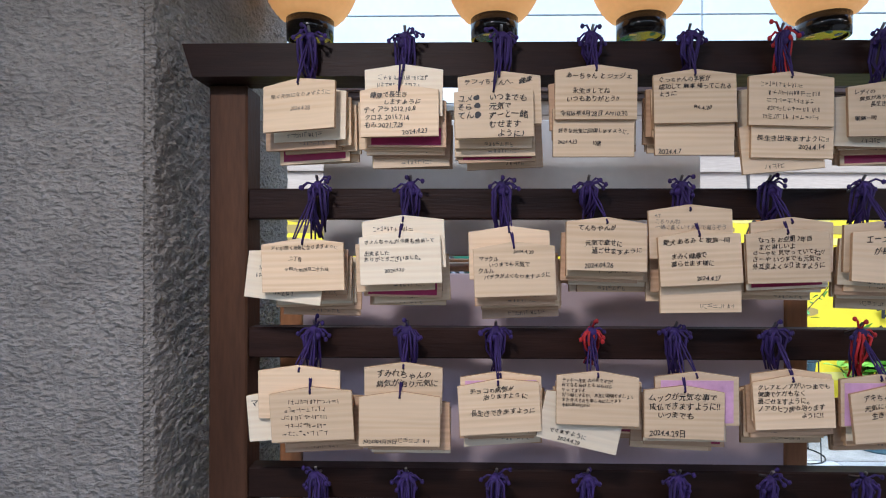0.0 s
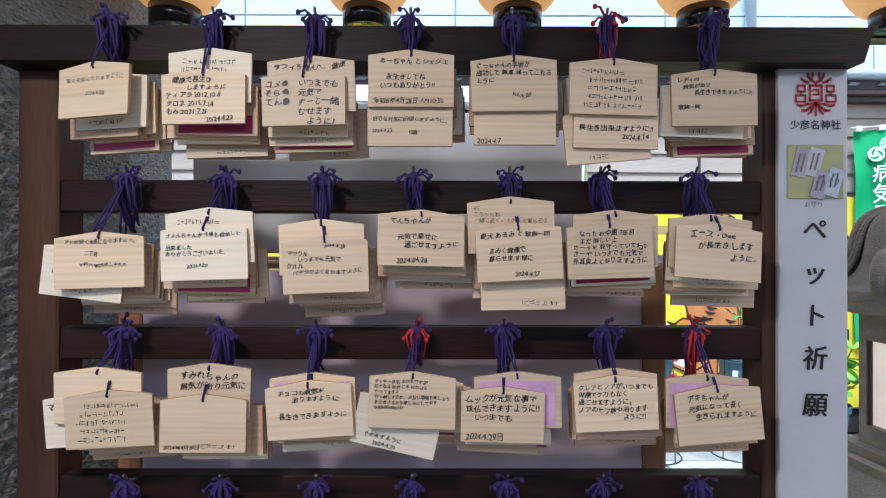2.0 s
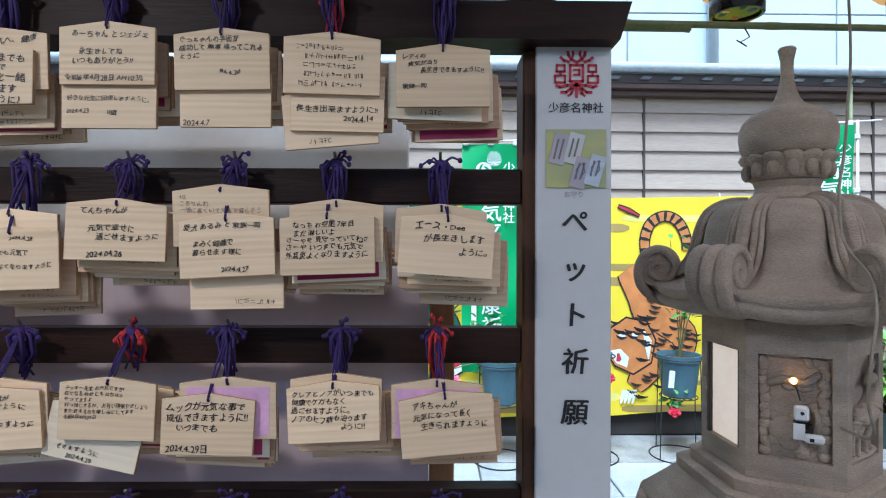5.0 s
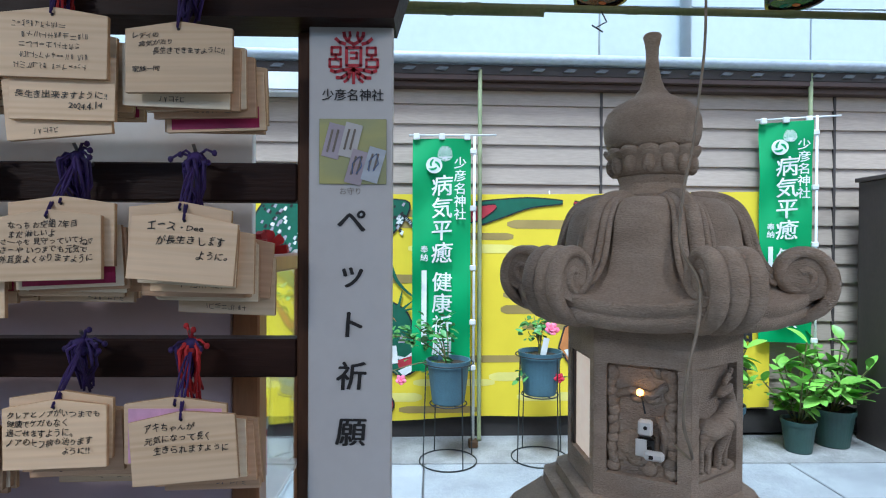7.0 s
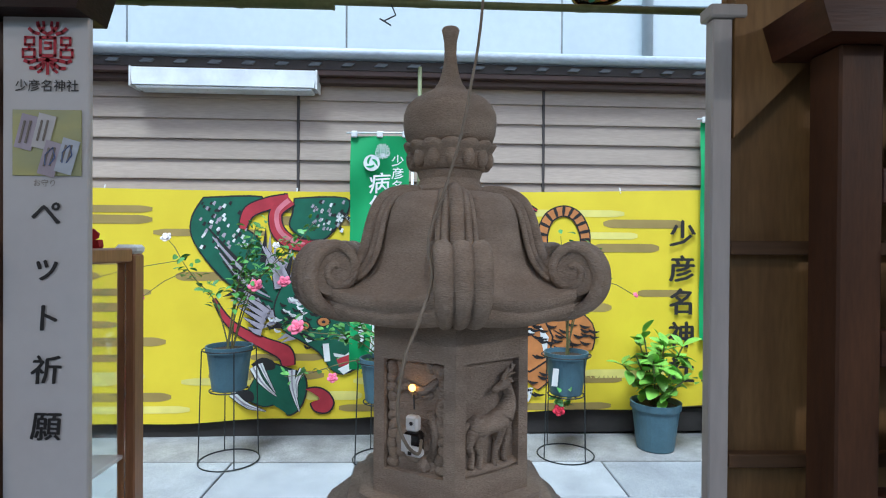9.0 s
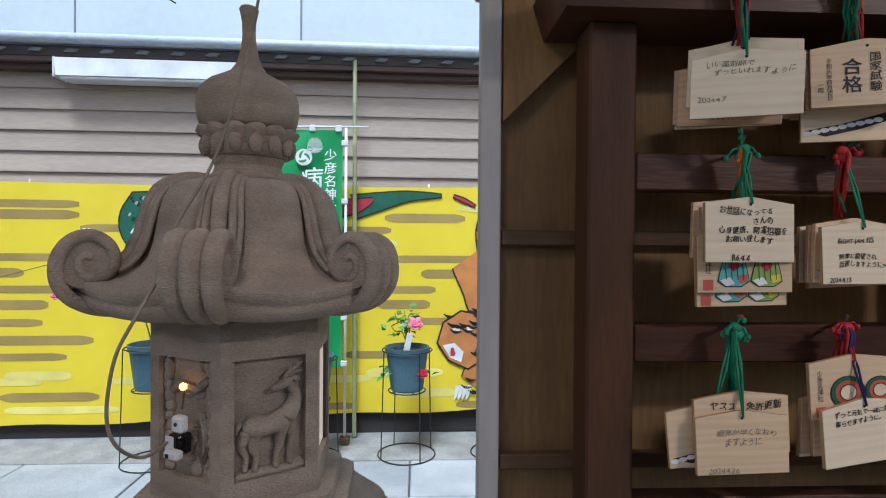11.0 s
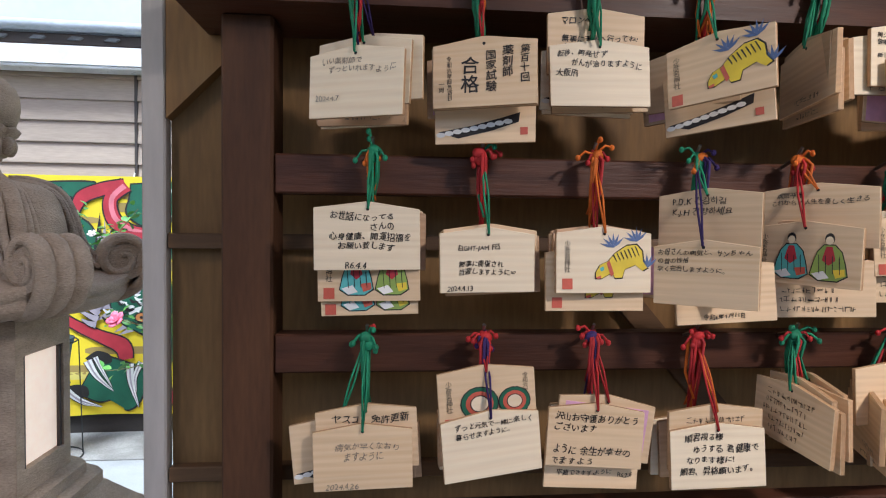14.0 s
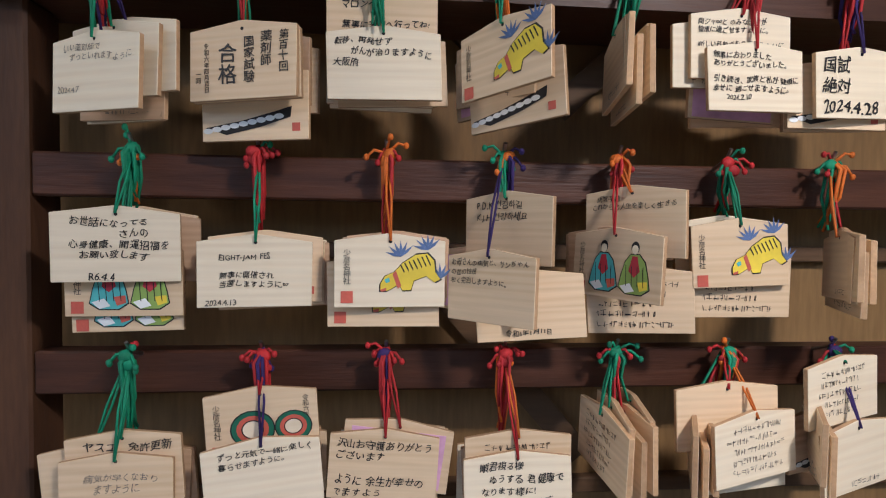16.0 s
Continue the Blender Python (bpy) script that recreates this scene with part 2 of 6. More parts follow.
def part(name, bm, material, parent, label="", smooth=False, m=None):
    me = bm if isinstance(bm, bpy.types.Mesh) else mesh_of(bm, name, smooth)
    if not me.materials:
        me.materials.append(material)
    ob = new(name, me)
    ob.parent = parent
    if m is not None:
        ob.matrix_basis = m
    return tagged(ob, label)


def thing(name, m, label, category, group="", kind=""):
    ob = new(name)
    ob.empty_display_size = 0.05
    ob.matrix_basis = m
    return tagged(ob, label, category, group, kind)


def solid(name, bm, material, label, category, group="", kind="", smooth=False, m=None):
    me = bm if isinstance(bm, bpy.types.Mesh) else mesh_of(bm, name, smooth)
    if not me.materials:
        me.materials.append(material)
    ob = new(name, me)
    if m is not None:
        ob.matrix_basis = m
    return tagged(ob, label, category, group, kind)


def box(x0, x1, y0, y1, z0, z1, bevel=0.003, bm=None):
    bm = bm or bmesh.new()
    made = bmesh.ops.create_cube(bm, size=1.0)
    bmesh.ops.transform(bm, matrix=Matrix.LocRotScale(((x0 + x1) / 2, (y0 + y1) / 2, (z0 + z1) / 2), None, (x1 - x0, y1 - y0, z1 - z0)), verts=made["verts"])
    if bevel:
        edges = list({e for v in made["verts"] for e in v.link_edges})
        bmesh.ops.bevel(bm, geom=edges, offset=bevel, segments=1, affect="EDGES")
    return bm


def tube(points, radius, sides=6, bm=None, closed=False):
    """A round tube along points; radius may be one number or one for each point."""
    bm = bm or bmesh.new()
    pts = [Vector(p) for p in points]
    rads = radius if isinstance(radius, (list, tuple)) else [radius] * len(pts)
    rings, n = [], len(pts)
    side = None
    for i, p in enumerate(pts):
        a = pts[(i - 1) % n] if (i or closed) else p
        b = pts[(i + 1) % n] if (i < n - 1 or closed) else p
        d = (b - a).normalized()
        ref = side if side is not None else (Vector((1, 0, 0)) if abs(d.x) < 0.8 else Vector((0, 0, 1)))
        u = (ref - d * ref.dot(d)).normalized()
        side = u
        v = d.cross(u)
        rings.append([bm.verts.new(p + (u * math.cos(k * math.tau / sides) + v * math.sin(k * math.tau / sides)) * rads[i]) for k in range(sides)])
    for i in range(n if closed else n - 1):
        r0, r1 = rings[i], rings[(i + 1) % n]
        for k in range(sides):
            bm.faces.new((r0[k], r0[(k + 1) % sides], r1[(k + 1) % sides], r1[k]))
    if not closed:
        bm.faces.new(rings[0][::-1])
        bm.faces.new(rings[-1])
    return bm


def lathe(profile, sides=32, bm=None, shape=None, caps=True):
    """Turns (radius, height) pairs round z; shape(angle, step, r, z) may change each point."""
    bm = bm or bmesh.new()
    rings = []
    for i, (r, z) in enumerate(profile):
        ring = []
        for k in range(sides):
            a = k * math.tau / sides
            rr, zz = shape(a, i, r, z) if shape else (r, z)
            ring.append(bm.verts.new((rr * math.cos(a), rr * math.sin(a), zz)))
        rings.append(ring)
    for r0, r1 in zip(rings, rings[1:]):
        for k in range(sides):
            bm.faces.new((r0[k], r1[k], r1[(k + 1) % sides], r0[(k + 1) % sides]))
    if caps:
        bm.faces.new(rings[0])
        bm.faces.new(rings[-1][::-1])
    bmesh.ops.recalc_face_normals(bm, faces=bm.faces)
    return bm


def prism(outline, y0, y1, bm=None):
    """A flat outline of (x, z) points given a thickness along y."""
    bm = bm or bmesh.new()
    a = [bm.verts.new((x, y0, z)) for x, z in outline]
    b = [bm.verts.new((x, y1, z)) for x, z in outline]
    fs = [bm.faces.new(a), bm.faces.new(b[::-1])]
    for i in range(len(a)):
        j = (i + 1) % len(a)
        fs.append(bm.faces.new((a[j], a[i], b[i], b[j])))
    bmesh.ops.recalc_face_normals(bm, faces=fs)
    return bm


def blob(centre, size, turn=(0, 0, 0), rings=8, sides=12, bm=None):
    bm = bm or bmesh.new()
    made = bmesh.ops.create_uvsphere(bm, u_segments=sides, v_segments=rings, radius=1.0)
    bmesh.ops.transform(bm, matrix=Matrix.LocRotScale(centre, Euler([radians(a) for a in turn]), size), verts=made["verts"])
    return bm


FLIP = Matrix.Rotation(math.pi / 2, 4, "X")
letters = {}


def writing(body, size, align="LEFT", line=1.15, shear=0.0, weight=0.0, gap=1.0, pen=0.0):
    """Writing as a flat mesh that stands upright and faces -y; its top left (or top centre) is the origin."""
    key = (body, size, align, line, shear, weight, gap, pen)
    if key not in letters:
        cu = bpy.data.curves.new("writing", "FONT")
        cu.body, cu.size, cu.align_x, cu.align_y = body, size, align, "TOP"
        cu.space_line, cu.shear, cu.resolution_u, cu.space_character = line, shear, 2, gap
        ob = new("writing", cu)
        dg = bpy.context.evaluated_depsgraph_get()
        me = bpy.data.meshes.new_from_object(ob.evaluated_get(dg))
        me.transform(FLIP)
        me.materials.clear()
        bpy.data.objects.remove(ob)
        if pen:
            # an unsteady pen: strokes lean, swell and wander off the line
            for v in me.vertices:
                q = Vector((v.co.x / size, v.co.z / size, size * 900 + len(body)))
                slow, quick = noise.noise_vector(q * 0.45), noise.noise_vector(q * 1.7)
                v.co.x += size * pen * (0.22 * slow.x + 0.13 * quick.x)
                v.co.z += size * pen * (0.26 * slow.y + 0.13 * quick.y) + v.co.x * 0.03 * pen * slow.z
        if weight:
            # thicker strokes: the same writing laid thrice with a small shift
            bold = bmesh.new()
            for dx, dy, dz in ((-weight, 0, 0), (weight, -0.0001, 0), (0, -0.0002, weight)):
                step = me.copy()
                step.transform(Matrix.Translation((dx, dy, dz)))
                bold.from_mesh(step)
                bpy.data.meshes.remove(step)
            bold.to_mesh(me)
            bold.free()
        letters[key] = me
    return letters[key]


def vertical(text):
    return "\n".join(text)


def scribble(width, rows, pitch, size, seed):
    """Small bars in rows that stand for handwriting nobody can read."""
    rnd = random.Random(seed)
    bm = bmesh.new()
    for r in range(rows):
        x, end = rnd.uniform(0, 0.02), width * rnd.uniform(0.6, 1.0)
        while x < end:
            w = size * rnd.uniform(0.25, 0.9)
            z = -r * pitch + rnd.uniform(-0.1, 0.1) * size
            for q in range(rnd.randint(2, 3)):
                dz, t = rnd.uniform(-0.4, 0.4) * size, size * 0.09
                s = rnd.uniform(-0.2, 0.2) * size
                if rnd.random() < 0.55:
                    cs = ((x, z + dz), (x + w, z + dz + s), (x + w, z + dz + s + t), (x, z + dz + t))
                else:
                    cx = x + w * rnd.random()
                    cs = ((cx, z - size * 0.4), (cx + t, z - size * 0.4), (cx + t + s, z + size * 0.4), (cx + s, z + size * 0.4))
                bm.faces.new([bm.verts.new((a, 0, b)) for a, b in cs])
            x += w + size * 0.25
    bmesh.ops.recalc_face_normals(bm, faces=bm.faces)
    return mesh_of(bm, "writing")


# ---- setting: ground, walls, sky side ----
WALL_Y, WALL_TURN = 4.90, radians(1.6)
WALLM = Matrix.Translation((1.5, WALL_Y, 0)) @ Matrix.Rotation(WALL_TURN, 4, "Z") @ Matrix.Translation((-1.5, 0, 0))

bm = bmesh.new()
bmesh.ops.create_grid(bm, x_segments=2, y_segments=2, size=60)
ground = solid("ground", bm, GROUT, "dark sandy ground between the paving slabs, left bare in the unseen walkway", "ground", kind="structure", m=pose(0, 0, -0.03))

strip = solid("pavement", box(-7, 9, 4.30, 4.88, -0.05, 0.0, 0.004), GRAVEL, "speckled exposed aggregate strip along the fence", "pavement", kind="structure")

pillar = solid("wall_west", box(-4.2, -0.49, 1.07, 1.92, -0.05, 3.6, 0.012), STUCCO, "rough grey sprayed stucco wall end", "wall", kind="structure")
def stucco_skin(name, at, u_axis, u0, u1, z0, z1, out):
    """A sprayed stucco coat with real lumps, set just before the wall's face."""
    step = 0.0055
    nu, nz = int((u1 - u0) / step), int((z1 - z0) / step)
    verts, faces = [], []
    for i in range(nu + 1):
        for j in range(nz + 1):
            u, z = u0 + (u1 - u0) * i / nu, z0 + (z1 - z0) * j / nz
            q = Vector((u * 42, 3.7 + at, z * 60))
            h = 0.0052 * max(noise.noise(q) + 0.15, -0.25) + 0.0026 * noise.noise(q * 2.3)
            edge = min(i, nu - i, j, nz - j)
            h = h + 0.003 if edge else 0.0
            base = Vector((u, at, z)) if u_axis == "x" else Vector((at, u, z))
            verts.append(base + Vector(out) * h)
    for i in range(nu):
        for j in range(nz):
            a = i * (nz + 1) + j
            f = (a, a + nz + 1, a + nz + 2, a + 1)
            faces.append(f if u_axis == "x" else f)
    me = bpy.data.meshes.new(name)
    me.from_pydata([tuple(v) for v in verts], [], faces)
    me.materials.append(STUCCO)
    ob = new(name, me)
    ob.parent = pillar
    return ob


stucco_skin("stucco_coat", 1.068, "x", -1.15, -0.497, 0.95, 2.35, (0, -1, 0))
stucco_skin("stucco_coat", -0.488, "y", 1.075, 1.90, 0.95, 2.35, (1, 0, 0))
# added behind the camera, out of view, so light enters only above it
back = solid("wall_south", box(-4.2, 7.0, -3.2, -3.0, -0.05, 2.7, 0.0), STUCCO, "unseen plain stucco wall added behind the walkway to bound the light", "wall", kind="structure")
# unseen end wall, added to shut off light from the east
side_east = solid("wall_east", box(6.2, 6.4, -3.0, 1.9, -0.05, 3.0, 0.0), PLYWOOD, "unseen plain wooden wall added to close the walkway's side", "wall", kind="structure")
# unseen roof, added to keep skylight off the racks
shade_roof = solid("ceiling", box(-4.2, 6.4, -0.55, 1.36, 2.64, 2.72, 0.0), FRAMEWOOD, "unseen plain wooden roof added to shade the racks", "ceiling", kind="structure")


for x in (-0.44, 1.9, 4.14):
    part("bracket", box(x - 0.03, x + 0.03, 1.361, 1.68, 2.642, 2.70, 0.003), FRAMEWOOD, shade_roof, "short bracket of the added roof")


def fence():
    """Lap-sided wall with a tiled coping, gutter and dark plinth."""
    wall = tagged(new("wall_north", mesh_of(box(-8, 10, 0.03, 0.2, 0.0, 2.95, 0), "wall_north")), "beige lap-sided wall with dark seams", "wall", kind="structure")
    wall.data.materials.append(SEAM_SHADE)
    wall.matrix_basis = WALLM
    seg, h = 2.05, 0.1655
    bm = bmesh.new()
    prof = [(0.0, -0.022), (0.0, 0.03), (h + 0.012, 0.03), (h + 0.012, -0.002), (0.012, -0.022)]
    a = [bm.verts.new((0.008, y, z)) for z, y in prof]
    b = [bm.verts.new((seg - 0.008, y, z)) for z, y in prof]
    bm.faces.new(a), bm.faces.new(b[::-1])
    for i in range(5):
        j = (i + 1) % 5
        bm.faces.new((a[j], a[i], b[i], b[j]))
    bmesh.ops.recalc_face_normals(bm, faces=bm.faces)
    board = mesh_of(bm, "board")
    board.materials.append(SIDING)
    for k in range(-4, 4):
        for r in range(17):
            ob = new("board", board)
            ob.parent = wall
            ob.matrix_basis = pose(0.60 + k * seg, 0, 0.129 + r * h, 0, 0, 0)
    for k in range(-4, 5):
        part("seam_strip", box(0.60 + k * seg - 0.011, 0.60 + k * seg + 0.011, -0.026, 0.03, 0.2, 2.9, 0.002), SEAM_SHADE, wall, "dark joint cover strip")
    part("plinth", box(-8, 10, -0.035, 0.03, 0.0, 0.2, 0.004), KERB, wall, "dark timber plinth")
    part("eaves_board", box(-8, 10, -0.10, 0.03, 2.90, 2.945, 0.004), EAVES, wall, "dark red-brown eaves board")
    part("coping", box(-8, 10, -0.16, 0.30, 2.945, 2.985, 0.004), EAVES, wall)
    # the shaded gap under the gutter is put in as a dark strip
    part("roof_edge", box(-8, 10, -0.165, 0.30, 2.985, 3.062, 0.004), SEAM_SHADE, wall, "tile edge coloured dark for the shade under the gutter")
    bm = prism([(-0.055, 0.0), (0.03, 0.0), (0.055, 0.022), (-0.02, 0.026)], -0.012, 0.02)
    tile = mesh_of(bm, "roof_tile")
    tile.materials.append(TILE)
    for k in range(44):
        ob = new("roof_tile", tile)
        ob.parent = wall
        ob.matrix_basis = pose(-5.0 + k * 0.262, -0.178, 3.012)
    bm = tube([(-8, -0.20, 3.112), (1, -0.20, 3.108), (10, -0.20, 3.104)], 0.043, 10)
    part("gutter", bm, GUTTER, wall, "pale grey round metal gutter", smooth=True)
    part("flashing", box(-8, 10, -0.15, 0.32, 3.145, 3.162, 0.004), GUTTER, wall, "grey metal flashing")
    return wall


fence()


def facade():
    """The pale clad building beyond the fence."""
    wall = solid("building", box(-16, 20, 7.6, 8.0, 0, 14, 0), JOINT, "pale blue-white clad building behind the fence", "building")
    panel = mesh_of(box(0.012, 2.848, -0.03, 0.03, 0.010, 0.940, 0.004), "panel")
    panel.materials.append(FACADE)
    for i in range(-5, 6):
        for j in range(2, 13):
            ob = new("panel", panel)
            ob.parent = wall
            ob.matrix_basis = pose(0.58 + i * 2.86, 7.6, 0.05 + j * 0.95)
    part("downpipe", tube([(4.55, 7.46, 2.5), (4.55, 7.46, 13)], 0.07, 10), FACADE, wall, "white round downpipe", smooth=True)


facade()


def pendant(x, y, z, power):
    """A warm shaded fill lamp, added out of view under the added roof."""
    p = thing("fill_pendant", pose(x, y, z), "unseen white pendant lamp added to brighten the racks and stone lantern", "lamp", "pendant lamps")
    part("shade", lathe([(0.03, 0.10), (0.05, 0.095), (0.13, 0.03), (0.135, 0.025), (0.125, 0.03), (0.045, 0.088)], 28, caps=False), PLASTIC, p, smooth=True)
    part("flex", tube([(0, 0, 0.095), (0, 0, 2.62 - z)], 0.004, 6), WIRE, p)
    part("bulb", blob((0, 0, 0.055), (0.03, 0.03, 0.035), (0, 0, 0), 8, 12), BULB, p, smooth=True)
    lamp = bpy.data.lights.new("fill_light", "AREA")
    lamp.shape, lamp.size, lamp.energy, lamp.color = "DISK", 0.2, power, (1.0, 0.93, 0.87)
    ob = new("fill_light", lamp)
    ob.parent = p
    ob.matrix_basis = pose(0, 0, 0.015, 0, 0, 0)


# added out of view: outer two answer rail shadows, middle brightens the stone lantern
pendant(3.70, 0.02, 2.42, 17.0)
pendant(1.75, 0.55, 2.42, 2.2)
pendant(-0.25, -0.05, 2.42, 12.5)


# ---- left rack ----
def rack(x0, x1, y, label, cap_left, cap_right, wood, cap_back=0.030, bottom_rails=(1.725, 1.443, 1.158, 0.87)):
    """Dark rack with a flared cap, two posts and crossing rails."""
    r = thing("plaque_rack", pose(0, 0, 0), label, "rack")
    part("cap", prism([(cap_left + 0.02, 1.936), (cap_right - 0.02, 1.936), (cap_right, 2.000), (cap_left, 2.000)], y - 0.05, y + cap_back), wood, r)
    for a in (x0, x1 - 0.078):
        part("post", box(a, a + 0.078, y, y + 0.078, 0.0, 1.9355, 0.004), POSTWOOD, r)
    for z in bottom_rails:
        part("rail", box(x0 + 0.079, x1 - 0.079, y + 0.004, y + 0.044, z - 0.062, z, 0.003), wood, r)
    return r


rack(-0.424, 1.082, 1.175, "dark stained wooden rack for votive plaques", -0.455, 1.180, DARKWOOD)
rack(2.387, 4.05, 1.212, "dark brown wooden plaque rack before a plywood wall", 2.315, 4.12, REDWOOD, 0.104)


def crest(parent, x, z, s, y, material):
    """The shrine's round crest: a framed centre, linked squares at its sides and branching arcs above and below."""
    bm = bmesh.new()

    def line(points, w):
        for (ax, az), (bx, bz) in zip(points, points[1:]):
            d = Vector((bx - ax, bz - az)).normalized()
            ax, az, bx, bz = ax - d.x * w * 0.3, az - d.y * w * 0.3, bx + d.x * w * 0.3, bz + d.y * w * 0.3
            px, pz = -d.y * w / 2, d.x * w / 2
            bm.faces.new([bm.verts.new((x + s * q, y, z + s * p)) for q, p in ((ax + px, az + pz), (bx + px, bz + pz), (bx - px, bz - pz), (ax - px, az - pz))])

    def frame_of(x0, x1, z0, z1, w):
        line([(x0, z0), (x1, z0), (x1, z1), (x0, z1), (x0, z0)], w)

    frame_of(-0.28, 0.28, -0.30, 0.40, 0.12)
    line([(-0.12, 0.20), (0.12, 0.20), (0.12, -0.02), (-0.12, -0.02)], 0.10)
    line([(0, 0.40), (0, 0.56)], 0.10)
    for q in (-1, 1):
        frame_of(q * 0.52, q * 0.86, 0.12, 0.40, 0.10)
        frame_of(q * 0.50, q * 0.94, -0.36, -0.06, 0.10)
        line([(q * 0.70, -0.06), (q * 0.70, 0.12)], 0.10)
        line([(q * 0.06, 0.56), (q * 0.24, 0.66), (q * 0.36, 0.84), (q * 0.38, 0.98)], 0.13)
        line([(q * 0.34, 0.54), (q * 0.54, 0.60), (q * 0.70, 0.74)], 0.13)
        line([(q * 0.20, 0.70), (q * 0.14, 0.86), (q * 0.16, 1.0)], 0.11)
        line([(0.0, -0.44), (q * 0.40, -0.48), (q * 0.72, -0.56), (q * 0.88, -0.50)], 0.13)
        line([(q * 0.06, -0.50), (q * 0.26, -0.64), (q * 0.46, -0.78), (q * 0.66, -0.78)], 0.13)
        line([(q * 0.13, -0.62), (q * 0.22, -0.84), (q * 0.36, -0.94)], 0.11)
    line([(0, -0.40), (0, -1.0)], 0.12)
    bmesh.ops.recalc_face_normals(bm, faces=bm.faces)
    bm.normal_update()
    for f in bm.faces:
        if f.normal.y > 0:
            f.normal_flip()
    return part("crest", bm, material, parent)


def sign_board():
    s = thing("sign_board", pose(1.091, 1.162, 0), "tall white sign board fixed to the rack post", "sign")
    s_board = part("board", box(-0.066, 0.066, 0.0, 0.012, 0.62, 1.958, 0.002), SIGNWHITE, s)
    crest(s_board, 0.004, 1.888, 0.040, -0.0015, CRIMSON)
    part("writing", writing("少彦名神社", 0.0195, "CENTER", weight=0.0003), INK, s_board, "black printed shrine name", m=pose(0.003, -0.0015, 1.838))
    s_photo = part("photo", box(-0.049, 0.056, -0.0025, -0.0005, 1.690, 1.792, 0.0005), PHOTO, s_board, "printed photograph of paper charms")
    for k, (a, b, t) in enumerate(((-0.026, 1.757, 14), (0.000, 1.758, 14), (0.010, 1.716, 16), (0.036, 1.720, 16))):
        part("charm_print", box(-0.0135, 0.0135, -0.001, 0.0, -0.027, 0.027, 0.0003), (LAVENDER, SIGNWHITE, LAVENDER, GUTTER)[k], s_board, m=pose(a, -0.0035 - k * 0.0002, b, 0, t, 0))
        for q in (-0.006, 0.003):
            part("charm_mark", box(-0.0016, 0.0016, -0.001, 0.0, -0.018 + k * 0.003, 0.018, 0.0003), INK_FAINT, s_board, m=pose(a + q, -0.0050, b, 0, t, 0))
        if k > 1:
            part("charm_cord", tube([(-0.004, 0, -0.012), (-0.008, 0, 0.004), (0.0, 0, 0.018), (0.007, 0, 0.004), (0.002, 0, -0.010)], 0.0009, 5), BLUEINK, s_board, m=pose(a, -0.0058, b, 0, t, 0))
    part("writing", writing("お守り", 0.012, "CENTER"), INK_FAINT, s_board, m=pose(0.0, -0.0015, 1.684))
    for ch, z in (("ペ", 1.655), ("ッ", 1.572), ("ト", 1.492), ("祈", 1.411), ("願", 1.323)):
        part("writing", writing(ch, 0.047, "CENTER", shear=0.08, weight=0.0011, pen=0.35), INK, s_board, "black brush lettering", m=pose(0.002, -0.0015, z - 0.003))


sign_board()


# ---- plaques ----
def plaque_board(seed, w, h):
    rnd = random.Random(seed)
    pk = 0.010
    out = [(-w / 2, -pk), (-0.004, 0), (0.004, 0), (w / 2, -pk), (w / 2 + rnd.uniform(-0.0015, 0.0015), -h), (-w / 2 + rnd.uniform(-0.0015, 0.0015), -h)]
    bm = prism(out, 0.0, 0.0075)
    bmesh.ops.bevel(bm, geom=list(bm.edges), offset=0.0007, segments=1, affect="EDGES")
    return mesh_of(bm, "board")


BOARDS = [plaque_board(k, w, h) for k, (w, h) in enumerate(((0.150, 0.098), (0.146, 0.096), (0.153, 0.099), (0.150, 0.100)))]
BOARDS_PALE = [b.copy() for b in BOARDS]
for b in BOARDS:
    b.materials.append(HINOKI)
for b in BOARDS_PALE:
    b.materials.append(HINOKI_PALE)
BOARDS_OLD = [b.copy() for b in BOARDS]
for b in BOARDS_OLD:
    b.materials.clear()
    b.materials.append(HINOKI_OLD)
for b in BOARDS + BOARDS_PALE + BOARDS_OLD:
    b.materials.append(HINOKI_END)
    for face in b.polygons:
        face.material_index = 0 if abs(face.normal.y) > 0.6 else 1
SCRIBBLES = [scribble(0.115, 5, 0.0145, 0.0095, k) for k in range(6)]
FOOTNOTES = [scribble(0.08, 1, 0.012, 0.009, 20 + k) for k in range(5)]
for k, me in enumerate(SCRIBBLES + FOOTNOTES):
    me.materials.append(INK if k % 3 else INK_FAINT)


